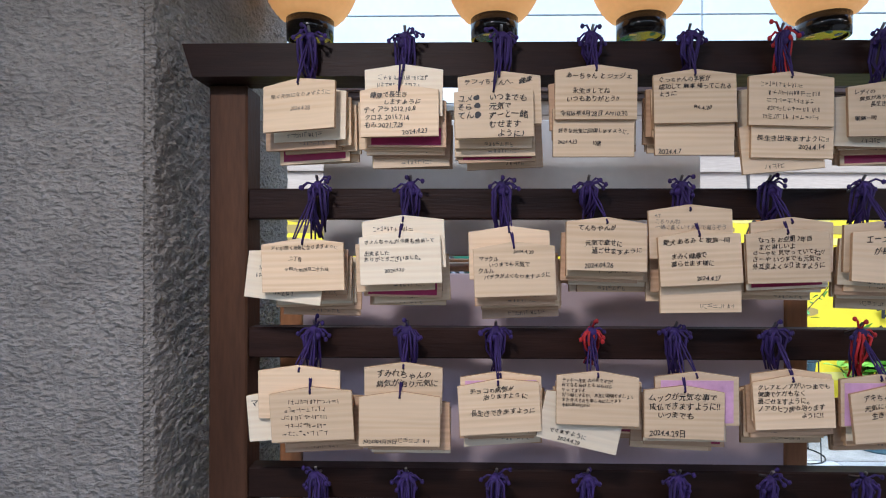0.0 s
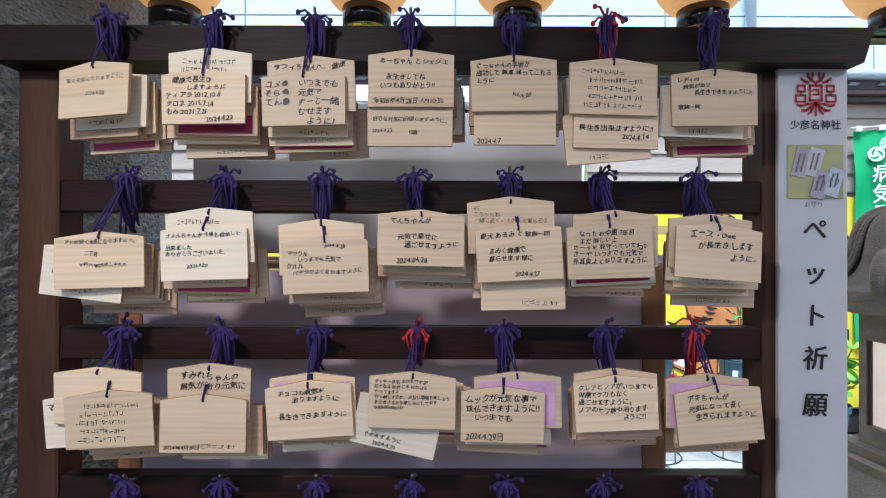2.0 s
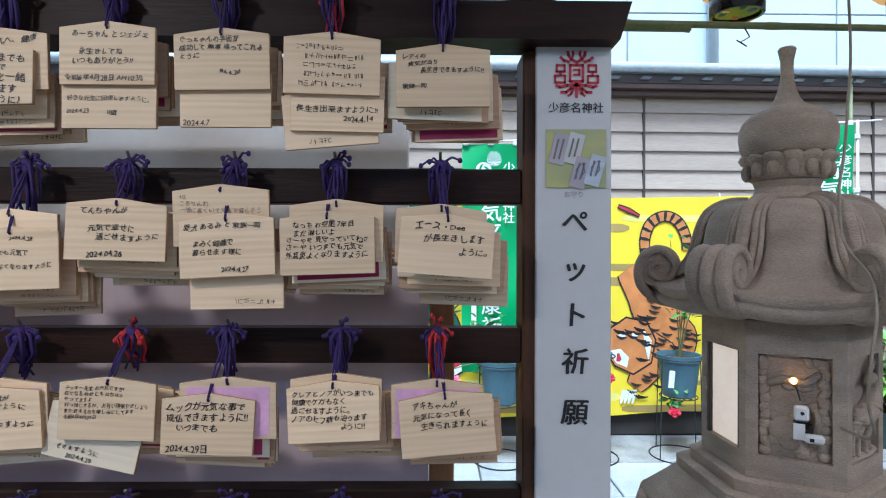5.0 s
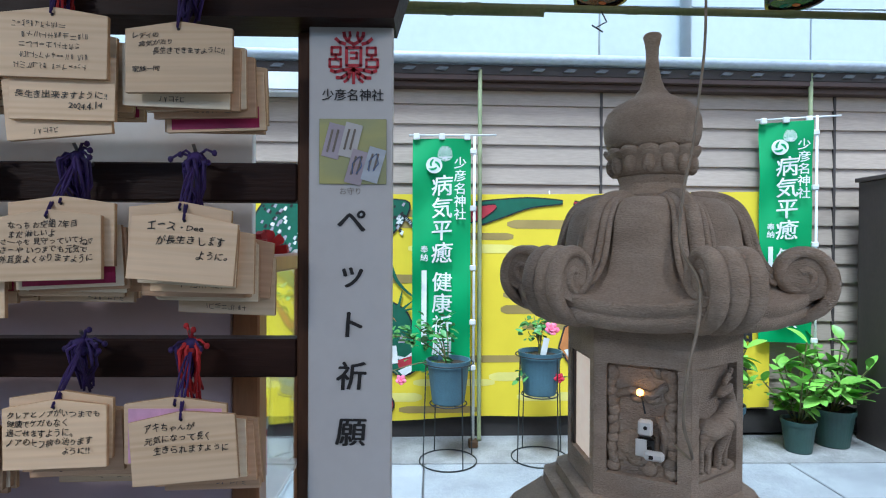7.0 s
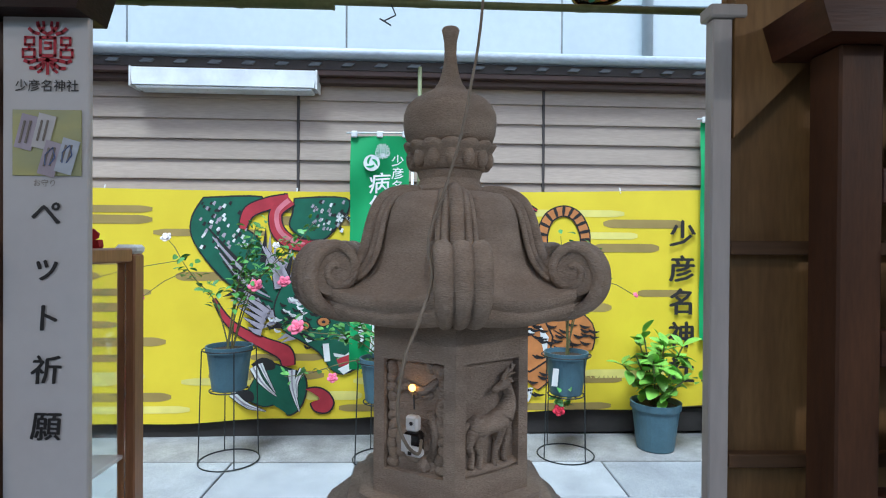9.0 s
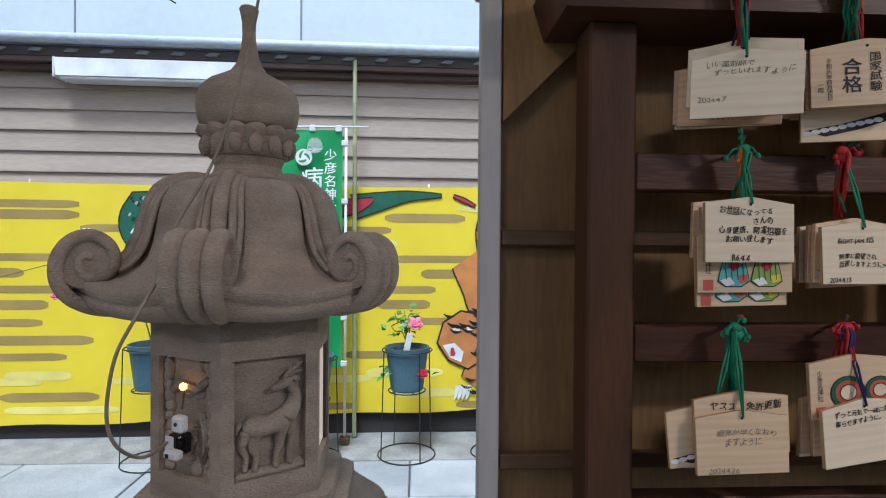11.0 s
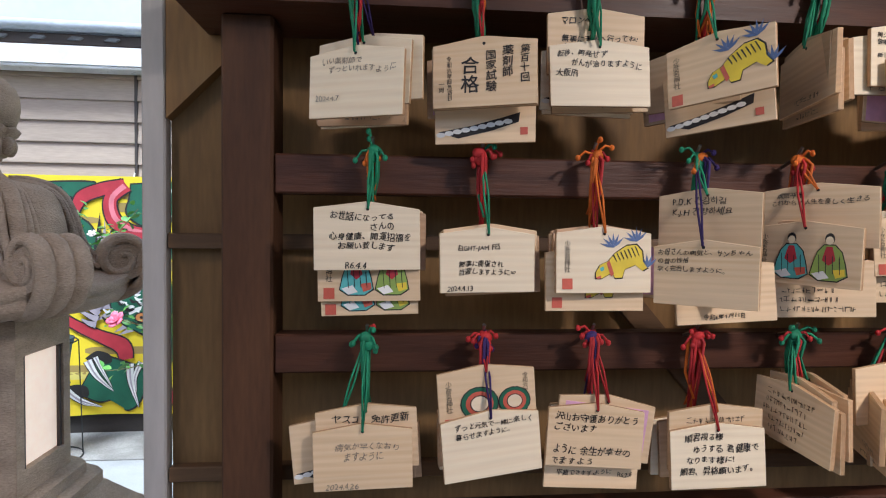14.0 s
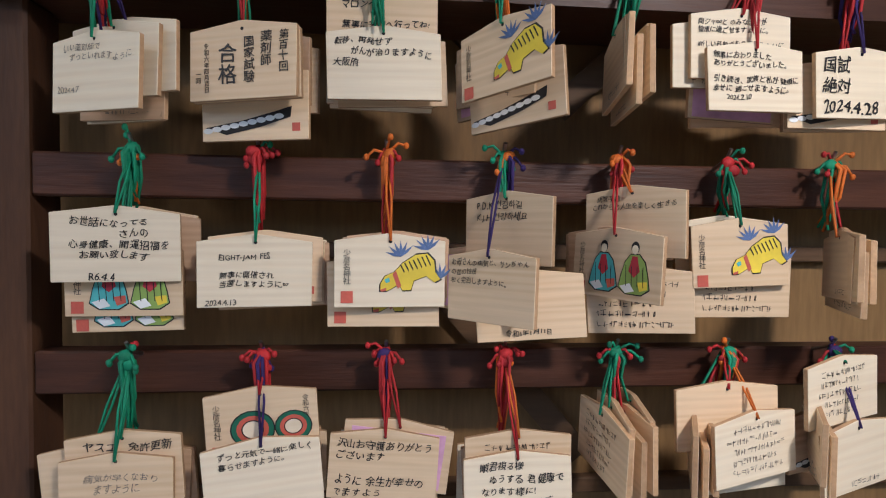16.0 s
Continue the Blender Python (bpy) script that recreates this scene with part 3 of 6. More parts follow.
def bull(p):
    """A yellow paper tiger toy with bamboo leaves, painted on a plaque."""
    y = -0.0008
    turn, grow = Matrix.Rotation(radians(14), 2), 1.12

    def put(points, m, k):
        pts = []
        for a, b in points:
            v = turn @ Vector((a - 0.012, b + 0.056)) * grow
            pts.append((v.x + 0.018, v.y - 0.056))
        part("drawing", flat(pts, y - k * 0.0003), m, p)
    body = [(-0.030, -0.060), (-0.022, -0.052), (-0.010, -0.050), (0.002, -0.042), (0.020, -0.036), (0.034, -0.038), (0.040, -0.048), (0.038, -0.062), (0.042, -0.072),
            (0.034, -0.074), (0.026, -0.064), (0.010, -0.066), (0.004, -0.076), (-0.006, -0.074), (-0.008, -0.066), (-0.024, -0.070), (-0.032, -0.068)]
    put([(0.012 + (x + 0.0) * 1.05, -0.056 + (z + 0.056) * 1.08) for x, z in body], INK, 0)
    put([(x + 0.012, z) for x, z in body], BULLYELLOW, 1)
    put([(-0.001, -0.052), (0.004, -0.049), (0.006, -0.068), (0.001, -0.071)], SEAL, 2)
    put([(-0.020, -0.0665), (-0.012, -0.066), (-0.013, -0.0695), (-0.019, -0.0695)], SEAL, 2)
    for k in range(7):
        a = 0.010 + k * 0.0055
        put([(a, -0.043 + 0.0006 * k), (a + 0.0018, -0.043 + 0.0006 * k), (a + 0.004, -0.052), (a + 0.003, -0.054)], INK, 2)
    for cx, cz in ((0.014, -0.034), (0.048, -0.034), (0.054, -0.072)):
        for k in range(6):
            a = radians(30 + k * 24)
            d = Vector((math.cos(a), math.sin(a)))
            q = Vector((-d.y, d.x)) * 0.0019
            c = Vector((cx, cz))
            put([c, c + d * 0.009 + q, c + d * 0.020, c + d * 0.009 - q], BLUEINK, 0)
    put([(-0.012, -0.056), (-0.006, -0.055), (-0.006, -0.060), (-0.011, -0.061)], TURQUOISE, 2)
    seal_column(p)


def flat(points, y):
    bm = bmesh.new()
    f = bm.faces.new([bm.verts.new((a, y, b)) for a, b in points])
    bmesh.ops.recalc_face_normals(bm, faces=[f])
    bm.normal_update()
    if f.normal.y > 0:
        bmesh.ops.reverse_faces(bm, faces=[f])
    return bm


def seal_column(p):
    part("writing", writing(vertical("少彦名神社"), 0.0105, "CENTER", 0.9), INK, p, m=pose(-0.058, -0.0008, -0.022))
    part("seal", flat([(-0.066, -0.078), (-0.050, -0.078), (-0.050, -0.094), (-0.066, -0.094)], -0.0008), SEAL, p, "red square seal stamp")


def deities(p):
    """Two seated robed shapes, one turquoise and one leaf green, kept plain."""
    y = -0.0008

    def oval(cx, cz, rx, rz, k, m):
        part("drawing", flat([(cx + rx * math.cos(i * math.tau / 14), cz + rz * math.sin(i * math.tau / 14)) for i in range(14)], y - k * 0.0003), m, p)
    for cx, m, trim in ((-0.018, TURQUOISE, SEAL), (0.034, LEAFINK, BULLYELLOW)):
        robe = [(-0.007, -0.036), (0.007, -0.036), (0.016, -0.046), (0.021, -0.064), (0.024, -0.080), (0.012, -0.088), (-0.012, -0.088), (-0.024, -0.080), (-0.020, -0.062), (-0.015, -0.046)]
        part("drawing", flat([(cx + x * 1.07, -0.062 + (z + 0.062) * 1.06) for x, z in robe], y), INK, p)
        part("drawing", flat([(cx + x, z) for x, z in robe], y - 0.0003), m, p)
        part("drawing", flat([(cx - 0.004, -0.038), (cx + 0.004, -0.038), (cx + 0.009, -0.058), (cx, -0.066), (cx - 0.009, -0.058)], y - 0.0006), CRIMSON, p)
        part("drawing", flat([(cx - 0.022, -0.079), (cx - 0.006, -0.074), (cx + 0.002, -0.084), (cx - 0.012, -0.088)], y - 0.0006), WHITEP, p)
        part("drawing", flat([(cx + 0.006, -0.072), (cx + 0.021, -0.070), (cx + 0.022, -0.080), (cx + 0.010, -0.084)], y - 0.0006), trim, p)
        for k in range(4):
            a0 = cx - 0.014 + k * 0.009
            part("drawing", flat([(a0, -0.050 - 0.002 * k), (a0 + 0.001, -0.050), (a0 + 0.003, -0.078), (a0 + 0.002, -0.078)], y - 0.0009), INK, p)
        oval(cx, -0.0265, 0.0065, 0.0085, 2, INK)
        oval(cx, -0.0290, 0.0052, 0.0062, 3, HINOKI_PALE)
    seal_column(p)


def serpent(p):
    """A coiled green and red dragon painted on a plaque."""
    y = -0.0008
    for cx, r in ((-0.012, 0.026), (0.042, 0.022)):
        for rad, m, k in ((r, INK, 0), (r * 0.94, DRAGON, 1), (r * 0.72, SEAL, 2), (r * 0.5, INK, 3), (r * 0.44, HINOKI_PALE, 4)):
            part("drawing", flat([(cx + rad * 1.15 * math.cos(i * math.tau / 18), -0.058 + rad * math.sin(i * math.tau / 18)) for i in range(18)], y - k * 0.0003), m, p)
    part("writing", writing(vertical("令和六年"), 0.009, "CENTER", 0.9), INK, p, m=pose(0.060, -0.0008, -0.016))
    seal_column(p)


def wave_print(p):
    """A dark cloud band with white wave crests along a plaque's lower edge."""
    y = -0.0008
    part("drawing", flat([(-0.070, -0.082), (-0.020, -0.074), (0.030, -0.062), (0.052, -0.056), (0.050, -0.070), (0.010, -0.082), (-0.040, -0.092)], y), BLACK, p)
    for k in range(9):
        x, z = -0.066 + k * 0.0125, -0.0865 + k * 0.0022
        part("drawing", flat([(x + 0.007 * math.cos(i * math.tau / 9), z + 0.0038 * math.sin(i * math.tau / 9)) for i in range(9)], y - 0.0003), WHITEP, p)
    part("seal", flat([(0.052, -0.078), (0.063, -0.078), (0.063, -0.089), (0.052, -0.089)], y), SEAL, p)


def plaque(x, y, z, tilt=0.0, yaw=0.0, lean=0.0, body="", size=0.0125, draw="", pale=False, nail=None, cord=None, seed=0, group="votive plaques", faint=False,
           mark=0, shear=0.1, line=1.12, old=False):
    rnd = random.Random(seed)
    label = "pale cypress votive plaque with handwritten wishes" if body else "pale cypress votive plaque hanging in a bundle"
    if draw:
        label = "votive plaque with a painted %s" % {"bull": "yellow toy tiger and bamboo leaves", "deities": "pair of robed seated figures", "serpent": "coiled green dragon",
                                                     "magenta": "magenta printed strip", "wave": "dark cloud and white waves", "pink": "pink printed picture"}.get(draw, "picture")
    p = thing("votive_plaque", pose(x, y, z, lean, -tilt, yaw), label, "plaque", group)
    q = part("board", (BOARDS_OLD if old else BOARDS_PALE if pale else BOARDS)[rnd.randrange(4)], HINOKI, p)
    ink = INK_FAINT if faint else INK
    if draw == "bull":
        bull(q)
    elif draw == "deities":
        deities(q)
    elif draw == "serpent":
        serpent(q)
    elif draw == "wave":
        wave_print(q)
    elif draw == "magenta":
        part("print", box(-0.066, 0.066, -0.0008, 0.0, -0.094, -0.062, 0.0), MAGENTA, q, "magenta printed strip")
        part("writing", writing("神農さん 少彦名神社", 0.010, "CENTER"), PINK, q, m=pose(0, -0.0014, -0.070))
    elif draw == "pink":
        part("print", box(-0.066, 0.066, -0.0008, 0.0, -0.094, -0.016, 0.0), PINK, q, "pink printed picture")
    if body:
        me = writing(body, size * rnd.uniform(0.84, 1.0), "LEFT", line * rnd.uniform(1.0, 1.12), shear, 0.0 if faint else size * 0.012, pen=1.0)
        ob = part("writing", me, ink, q, m=pose(-0.066, -0.0009, -0.014 - rnd.uniform(0, 0.002), 0, rnd.uniform(-1.5, 1.5), 0))
        wide = max((v.co.x for v in me.vertices), default=0.1)
        high = -min((v.co.z for v in me.vertices), default=-0.05)
        fit = min(max(min(0.130 / max(wide, 0.01), 0.080 / max(high, 0.01)), 0.6), 1.12)
        ob.scale = (fit, 1, fit)
    elif not draw and mark == 1:
        part("writing", SCRIBBLES[rnd.randrange(6)], INK, q, m=pose(-0.06, -0.0009, -0.024, 0, rnd.uniform(-2, 2), 0))
    elif not draw and mark == 2:
        part("writing", FOOTNOTES[rnd.randrange(5)], INK, q, m=pose(-0.055 + rnd.uniform(0, 0.04), -0.0009, -0.088, 0, 0, 0))
    if body and mark == 2:
        part("writing", FOOTNOTES[rnd.randrange(5)], ink, q, m=pose(-0.02, -0.0009, -0.089, 0, 0, 0))
    # no hole is cut: a flat black disc gives its dark inside
    part("hole", flat([(0.0024 * math.cos(i * math.tau / 8), -0.011 + 0.0024 * math.sin(i * math.tau / 8)) for i in range(8)], -0.0006), BLACK, q, "black disc for the shade inside the drilled hole")
    if nail is not None:
        inv = p.matrix_basis.inverted()
        a, b = inv @ Vector(nail), Vector((0, -0.001, -0.010))
        for s in (-1, 1):
            mid = a.lerp(b, 0.55) + Vector((s * 0.0035, -0.004, 0))
            part("cord", tube([a, mid, b + Vector((0, -0.003, 0)), b + Vector((0, 0.006, 0.002))], 0.0017, 5), cord or PURPLE, p, smooth=True)
    return p


def tassel(x, y, z, reach, materials, seed, group):
    """Knotted cords hanging from one nail."""
    rnd = random.Random(seed)
    colour = "purple" if len(materials) < 3 else "red, green and orange"
    t = thing("cord_tassel", pose(x, y, z), "bunch of knotted %s cords looped over a nail" % colour, "cord", group)
    part("nail", tube([(0, 0.035, -0.012), (0, 0.0, 0.0), (0, -0.012, 0.014)], 0.0028, 6), STEEL, t, "small steel nail")
    left = len(materials) < 3
    w = 0.019 if left else 0.009
    for k in range(13 if left else 10):
        dx = rnd.uniform(-w, w)
        ex = rnd.uniform(-0.012, 0.012) if left else rnd.uniform(-0.005, 0.005)
        dy = rnd.uniform(-0.016, 0.012)
        pts = [(rnd.uniform(-0.004, 0.004), -0.004, 0.003), (dx, dy - 0.008, -0.014), (dx * 0.9 + ex * 0.3, dy, -reach * 0.5), (ex, rnd.uniform(-0.01, 0.02), -reach * rnd.uniform(0.75, 1.0))]
        part("strand", tube(pts, [0.0024, 0.0027, 0.0025, 0.0019], 5), rnd.choice(materials), t, smooth=True)
    for k in range(8 if left else 6):
        a = rnd.uniform(-0.4, math.pi + 0.4) if k < 2 else rnd.uniform(-1.2, -0.1) if k % 2 else rnd.uniform(math.pi + 0.1, math.pi + 1.2)
        r = rnd.uniform(0.016, 0.034)
        e = Vector((r * math.cos(a), rnd.uniform(-0.018, -0.004), r * math.sin(a) * 0.8 - 0.004))
        c = rnd.choice(materials)
        part("loose_end", tube([(0, -0.004, -0.004), e * 0.6 + Vector((0, -0.004, 0.006)), e], [0.0024, 0.0022, 0.002], 5), c, t, smooth=True)
        part("knot", blob(e, (0.0042, 0.0042, 0.005), (0, 0, 0), 5, 7), c, t, smooth=True)
    for k in range(2):
        part("knot", blob((rnd.uniform(-0.006, 0.006), -0.008, -0.006 - k * 0.011), (0.011, 0.008, 0.009), (0, rnd.uniform(-40, 40), 0), 6, 8), rnd.choice(materials), t, smooth=True)


def bundle(nail_x, rail_z, face_y, front, extras, count, seed, materials, group, drift=0.006, low=0.050, side=(-0.012, 0.014), gap=0.097, proud=0.0):
    """front: x, z, tilt, yaw, keyword values of the front plaque; extras: the same for those set apart; the rest fill in behind."""
    rnd = random.Random(seed)
    nail = (nail_x, face_y - 0.03 - proud, rail_z + 0.006)
    fx, fz, tilt, yaw, kw = front
    n = count + 1
    y0 = face_y - gap
    plaque(fx, y0 - (0.045 * math.sin(radians(abs(yaw))) if abs(yaw) < 60 else 0), fz, tilt, yaw, rnd.uniform(-3, 0), seed=seed, nail=nail, cord=materials[0] if len(materials) < 3 else rnd.choice(materials), group=group, **kw)
    for i, (ex, ez, et, eyaw, ekw) in enumerate(extras):
        plaque(ex, y0 + 0.009 + 0.009 * i, ez, et, eyaw, 0, seed=seed + 7 + i, nail=nail, cord=rnd.choice(materials), group=group, **ekw)
    for k in range(count):
        f = (k + 1) / n
        y = y0 + 0.010 + 0.008 * len(extras) + (gap - 0.020 - 0.008 * len(extras)) * f
        draw = rnd.choice(("", "", "", "", "magenta", "")) if len(materials) < 3 else rnd.choice(("", "", "", "pink", "wave"))
        plaque(fx + rnd.uniform(*side) + drift * k * 0.5, y, fz - (rnd.uniform(0.004, 0.012) if low > 0.02 else rnd.uniform(-0.008, 0.004)) - low * f * rnd.uniform(0.5, 1.1), tilt * 0.5 + rnd.uniform(-2, 2), yaw + rnd.uniform(-3, 3),
               rnd.uniform(-1, 2), draw=draw, mark=2, seed=seed * 31 + k, pale=rnd.random() < 0.25, old=rnd.random() < 0.5, group=group)
    tassel(nail_x, face_y - 0.03 - proud, rail_z + 0.006, max(0.03, rail_z - fz + 0.012), materials, seed, group)


LC = (PURPLE,)
LCR = (PURPLE, RED)
LG = "plaques on the pet prayer rack"


def T(body, size=0.0125, **kw):
    return dict(body=body, size=size, **kw)


M1, M2 = dict(mark=1), dict(mark=1, pale=True)
top_row = [
    (-0.200, (-0.211, 1.914, 0.8, -14, T("\n　早く元気になりますように\n\n　　　　　2024.4.28", 0.0105, faint=True)), []),
    (-0.019, (-0.028, 1.905, 0.8, 0, T("　健康で長生き\n　　　しますように\nティアラ 2012.10.8\nクロネ 2016.7.14\nもみ 2021.7.25\n　　　　　　2024.4.23", 0.0118)), [(-0.020, 1.945, 0, 0, dict(pale=True, mark=1))]),
    (0.161, (0.145, 1.902, 1.6, 0, T("ユメ●　いつまでも\nそら●　元気で\nてん●　ずーと一緒\n　　　　むせます\n　　　　　ように♪", 0.0148)), [(0.156, 1.932, 1, 0, T("ラフィちゃんへ、健康", 0.013))]),
    (0.331, (0.333, 1.940, 0.0, 0, T("　あーちゃん と ジェジェ\n\n　　永生きしてね\n　いつもありがとう!!\n\n令和6年4月28日 AM10:30", 0.0120)), [(0.331, 1.873, 0, 0, T("\n\n\n好きな元気に回復しますように。\n\n2024.4.23　　　10歳", 0.0108))]),
    (0.510, (0.511, 1.931, 0.9, 0, T("ぐっちゃんの手術が\n成功して 無事 帰ってこれる\nように\n\n　　　　　　R6.4.20", 0.0122)), [(0.515, 1.872, 0, 0, T("\n\n\n\n\n2024.4.7", 0.0128))]),
    (0.680, (0.686, 1.926, -1.5, 0, dict(mark=1)), [(0.694, 1.870, -1, 0, T("\n\n\n長生き出来ますように!!\n　　　　　　2024.4.14", 0.0125)), (0.674, 1.845, 5, 0, dict(mark=2))]),
    (0.863, (0.861, 1.908, 0.7, 0, T("レディの\n　病気が治り\n　　　長生きできますように!!\n\n家族一同", 0.0140)), []),
]
middle_row = [
    (-0.194, (-0.206, 1.622, 1.7, 3, T("　アドが早く元気になりますように\n\n　　　　　二丁目\n\n　　　　令和六年四月二十九日", 0.0125)), [(-0.235, 1.600, -7, 0, dict(mark=1, pale=True))]),
    (-0.011, (-0.027, 1.636, 2.0, 0, T("きょんちゃんが 今後も合格して\n\n出来ました\nありがとうございました。\n\n　　　　2024.4.20", 0.0118, pale=True)), [(-0.022, 1.665, 2, 0, dict(mark=1, pale=True))]),
    (0.167, (0.183, 1.616, 2.1, 0, T("　　　　　　　2024.4.28\nマックル\n　　いつまでも元気で\nクルル\n　パテラがよくなりますように", 0.0125)), [(0.175, 1.645, 1, 0, dict(mark=2))]),
    (0.334, (0.352, 1.661, -1.5, 5, T("　てんちゃんが\n\n　　元気で幸せに\n　　　過ごせますように\n\n　　2024.04.26", 0.0130)), []),
    (0.512, (0.519, 1.638, 3.0, 0, T("愛犬 あるみ と 家族一同\n\n　まみく健康で\n　暮らせます様に\n\n　　　　　2024.4.27", 0.0125)), [(0.507, 1.685, 1, 0, T("4/5\nころりんね\n一緒に長くいて元気で暮らそう", 0.0105, faint=True)), (0.530, 1.585, 1, 0, dict(mark=2))]),
    (0.680, (0.678, 1.642, 1.7, 0, T("　なっち お空組 7年目\n　まだ 淋しいよ\nさーやを 見守っていてね♡\nさーや いつまでも元気で\n外耳炎よくなりますように", 0.0133)), [(0.692, 1.662, 0, 0, dict(mark=2))]),
    (0.858, (0.871, 1.638, -4.3, 0, T("　エース・Dee\n　　が長生きします\n　　　　　　ように。", 0.0175, line=1.3)), [(0.860, 1.655, -2, 0, dict(mark=2))]),
]
bottom_row = [
    (-0.199, (-0.192, 1.347, 3.1, 0, M1), [(-0.215, 1.385, 0, 0, dict(mark=2)), (-0.245, 1.340, 4, 0, T("マロン", 0.015, pale=True))]),
    (-0.016, (-0.026, 1.340, 0.0, 0, T("\n\n\n\n\n\n2024年4月28日", 0.0108, mark=2)), [(-0.020, 1.392, 0, 0, T("　すみれちゃんの\n　病気が治り元気に", 0.0165))]),
    (0.155, (0.154, 1.364, 3.8, 0, T("　チョコの病気が\n　　　治りますように\n\n　長生きできますように", 0.0150)), [(0.160, 1.376, 1, 0, dict(draw="pink"))]),
    (0.340, (0.337, 1.380, -1.6, 0, T("テッキー先生 お元気ですか?\n石でなる 秒針とも はちばら\nやってますよ\n引っ越しするが、お互い頑張りましょう\nまた会えるのを楽しみにしてます\n令和6年4月29日", 0.0122)), [(0.320, 1.335, -13, 0, T("\n\n\n\n\n　できますように\n　　　2024.4.29", 0.0120, pale=True))]),
    (0.502, (0.494, 1.354, -1.5, 0, T("ムックが元気な事で\n成仏できますように!!\n　いつまでも\n\n2024.4.29日", 0.0140)), [(0.520, 1.378, 0, 0, dict(draw="pink"))]),
    (0.690, (0.688, 1.374, 2.2, 0, T("クレアとノアがいつまでも\n健康でケガもなく\n過ごせますように。\nノアのヒフ病も治ります\n　　　　　　　ように!!", 0.0142)), [(0.692, 1.384, 0, 0, dict(mark=2))]),
    (0.853, (0.865, 1.357, 5.0, 0, T("　アキちゃんが\n　元気になって長く\n　　生きられますように", 0.0152, line=1.25)), [(0.853, 1.375, 0, 0, dict(draw="pink"))]),
]
for rail_z, row, base in ((2.000, top_row, 100), (1.725, middle_row, 200), (1.443, bottom_row, 300)):
    for c, (nx, front, extras) in enumerate(row):
        mats = LCR if (base + c) in (105, 303, 306) else LC
        bundle(nx, rail_z, 1.175, front, extras, 7 - len(extras) + (c * 7 + base) % 3, base + c, mats, LG, proud=0.040 if base == 100 else 0.0)
for c in range(7):
    x = -0.195 + c * 0.176
    bundle(x, 1.158, 1.175, (x, 1.055, 0, 0, M1), [], 2, 400 + c, LC, LG)

RG = "plaques on the plywood-backed rack"


def edge_on(x, z, yaw, n, step=0.011):
    """Plaques that hang turned sideways, one behind another."""
    return [(x + (k - n / 2) * step * 1.2, z - 0.012 * ((k * 5) % 3), (k % 3 - 1) * 3, yaw + (k % 3 - 1) * 5, dict(mark=2)) for k in range(n)]


r_top = [
    (2.596, (2.597, 1.866, -1.0, -25, T("　いい薬剤師で\n　　ずっといれますように\n\n\n 2024.4.7", 0.0125, faint=True, pale=True)), [(2.607, 1.890, -2, -24, dict(pale=True, mark=0)), (2.622, 1.897, 0, -22, dict(pale=True))], 3),
    (2.772, (2.778, 1.884, 1.0, -17, dict(body="", mark=0)), [(2.784, 1.838, 1, -12, dict(draw="wave"))], 3),
    (2.945, (2.955, 1.894, 1.0, 0, T("転移、再発せず\n　　がんが治りますように\n大阪府\n", 0.0145, pale=True, line=1.3)), [(2.953, 1.944, 0.5, 0, T("　マロンへ\n\n　無事に天国へ行ってね!\n　今まで\n", 0.0125))], 3),
    (3.116, (3.106, 1.893, 4, -50, dict(draw="bull")), [(3.128, 1.862, 4, -46, dict(draw="wave"))], 2),
    (3.295, (3.268, 1.897, 3, -100, dict(mark=2)), edge_on(3.300, 1.905, -100, 4), 0),
    (3.470, (3.466, 1.886, 1.0, 4, T("無事におわりました\nありがとうございました。\n\n引き続き、家族と私が 健康に\n幸せに 過ごせますように。\n　　2024.2.10", 0.0110, pale=True)), [(3.452, 1.936, 1, 2, T("関ジャ∞と のみなさまが\n健康に過ごせますように。\n\n新しい名前でも今までみたいに", 0.0105, pale=True)), (3.432, 1.925, 1, 0, dict(pale=True, mark=2))], 2),
    (3.618, (3.622, 1.885, 2.0, 6, T("国試\n絶対\n2024.4.28", 0.024, pale=True)), [(3.600, 1.870, 0, 0, dict(draw="wave"))], 2),
]
r_mid = [
    (2.619, (2.614, 1.648, 0, 8, T("　お世話になってる\n　　　　　　さんの\n　心身健康、開運招福を\n　　お願い致します\n\n　　　R6.4.4", 0.0120, pale=True)), [(2.615, 1.600, 0.5, 0, dict(draw="deities")), (2.615, 1.576, 1.5, 0, dict(draw="deities"))], 2),
    (2.785, (2.790, 1.613, 0, 8, T("\n　　EIGHT-JAM FES\n\n　　無事に開催され\n　　当選しますように∞\n\n 2024.4.13", 0.0118, pale=True)), [], 4),
    (2.960, (2.967, 1.616, 0, 3, dict(draw="bull", pale=True)), [(2.957, 1.586, 0, 0, dict(draw="bull"))], 4),
    (3.127, (3.094, 1.598, 1.0, -50, T("お母さんの病気と、サンちゃん\nの昔の性格\n早く完治しますように。", 0.0128, line=1.3)), [(3.124, 1.676, 0, -50, T("　P.D.K 건강하길\n　K.J.H 건강하세요", 0.0125)), (3.157, 1.568, 4, -6, T("\n\n\n\n\n\n　　　令和6年1月11日", 0.0105))], 2),
    (3.296, (3.276, 1.628, -1, -62, dict(draw="deities")), [(3.301, 1.687, 0, -55, T("　病気平癒\nこれからの人生を楽しく生きる", 0.0115)), (3.316, 1.574, 3, -20, dict(mark=1))], 2),
    (3.462, (3.452, 1.643, 2.0, 2, dict(draw="bull")), [(3.466, 1.598, 0, 0, dict(mark=1))], 1),
    (3.626, (3.604, 1.628, 3, -115, dict(mark=2)), edge_on(3.632, 1.632, -115, 3), 0),
]
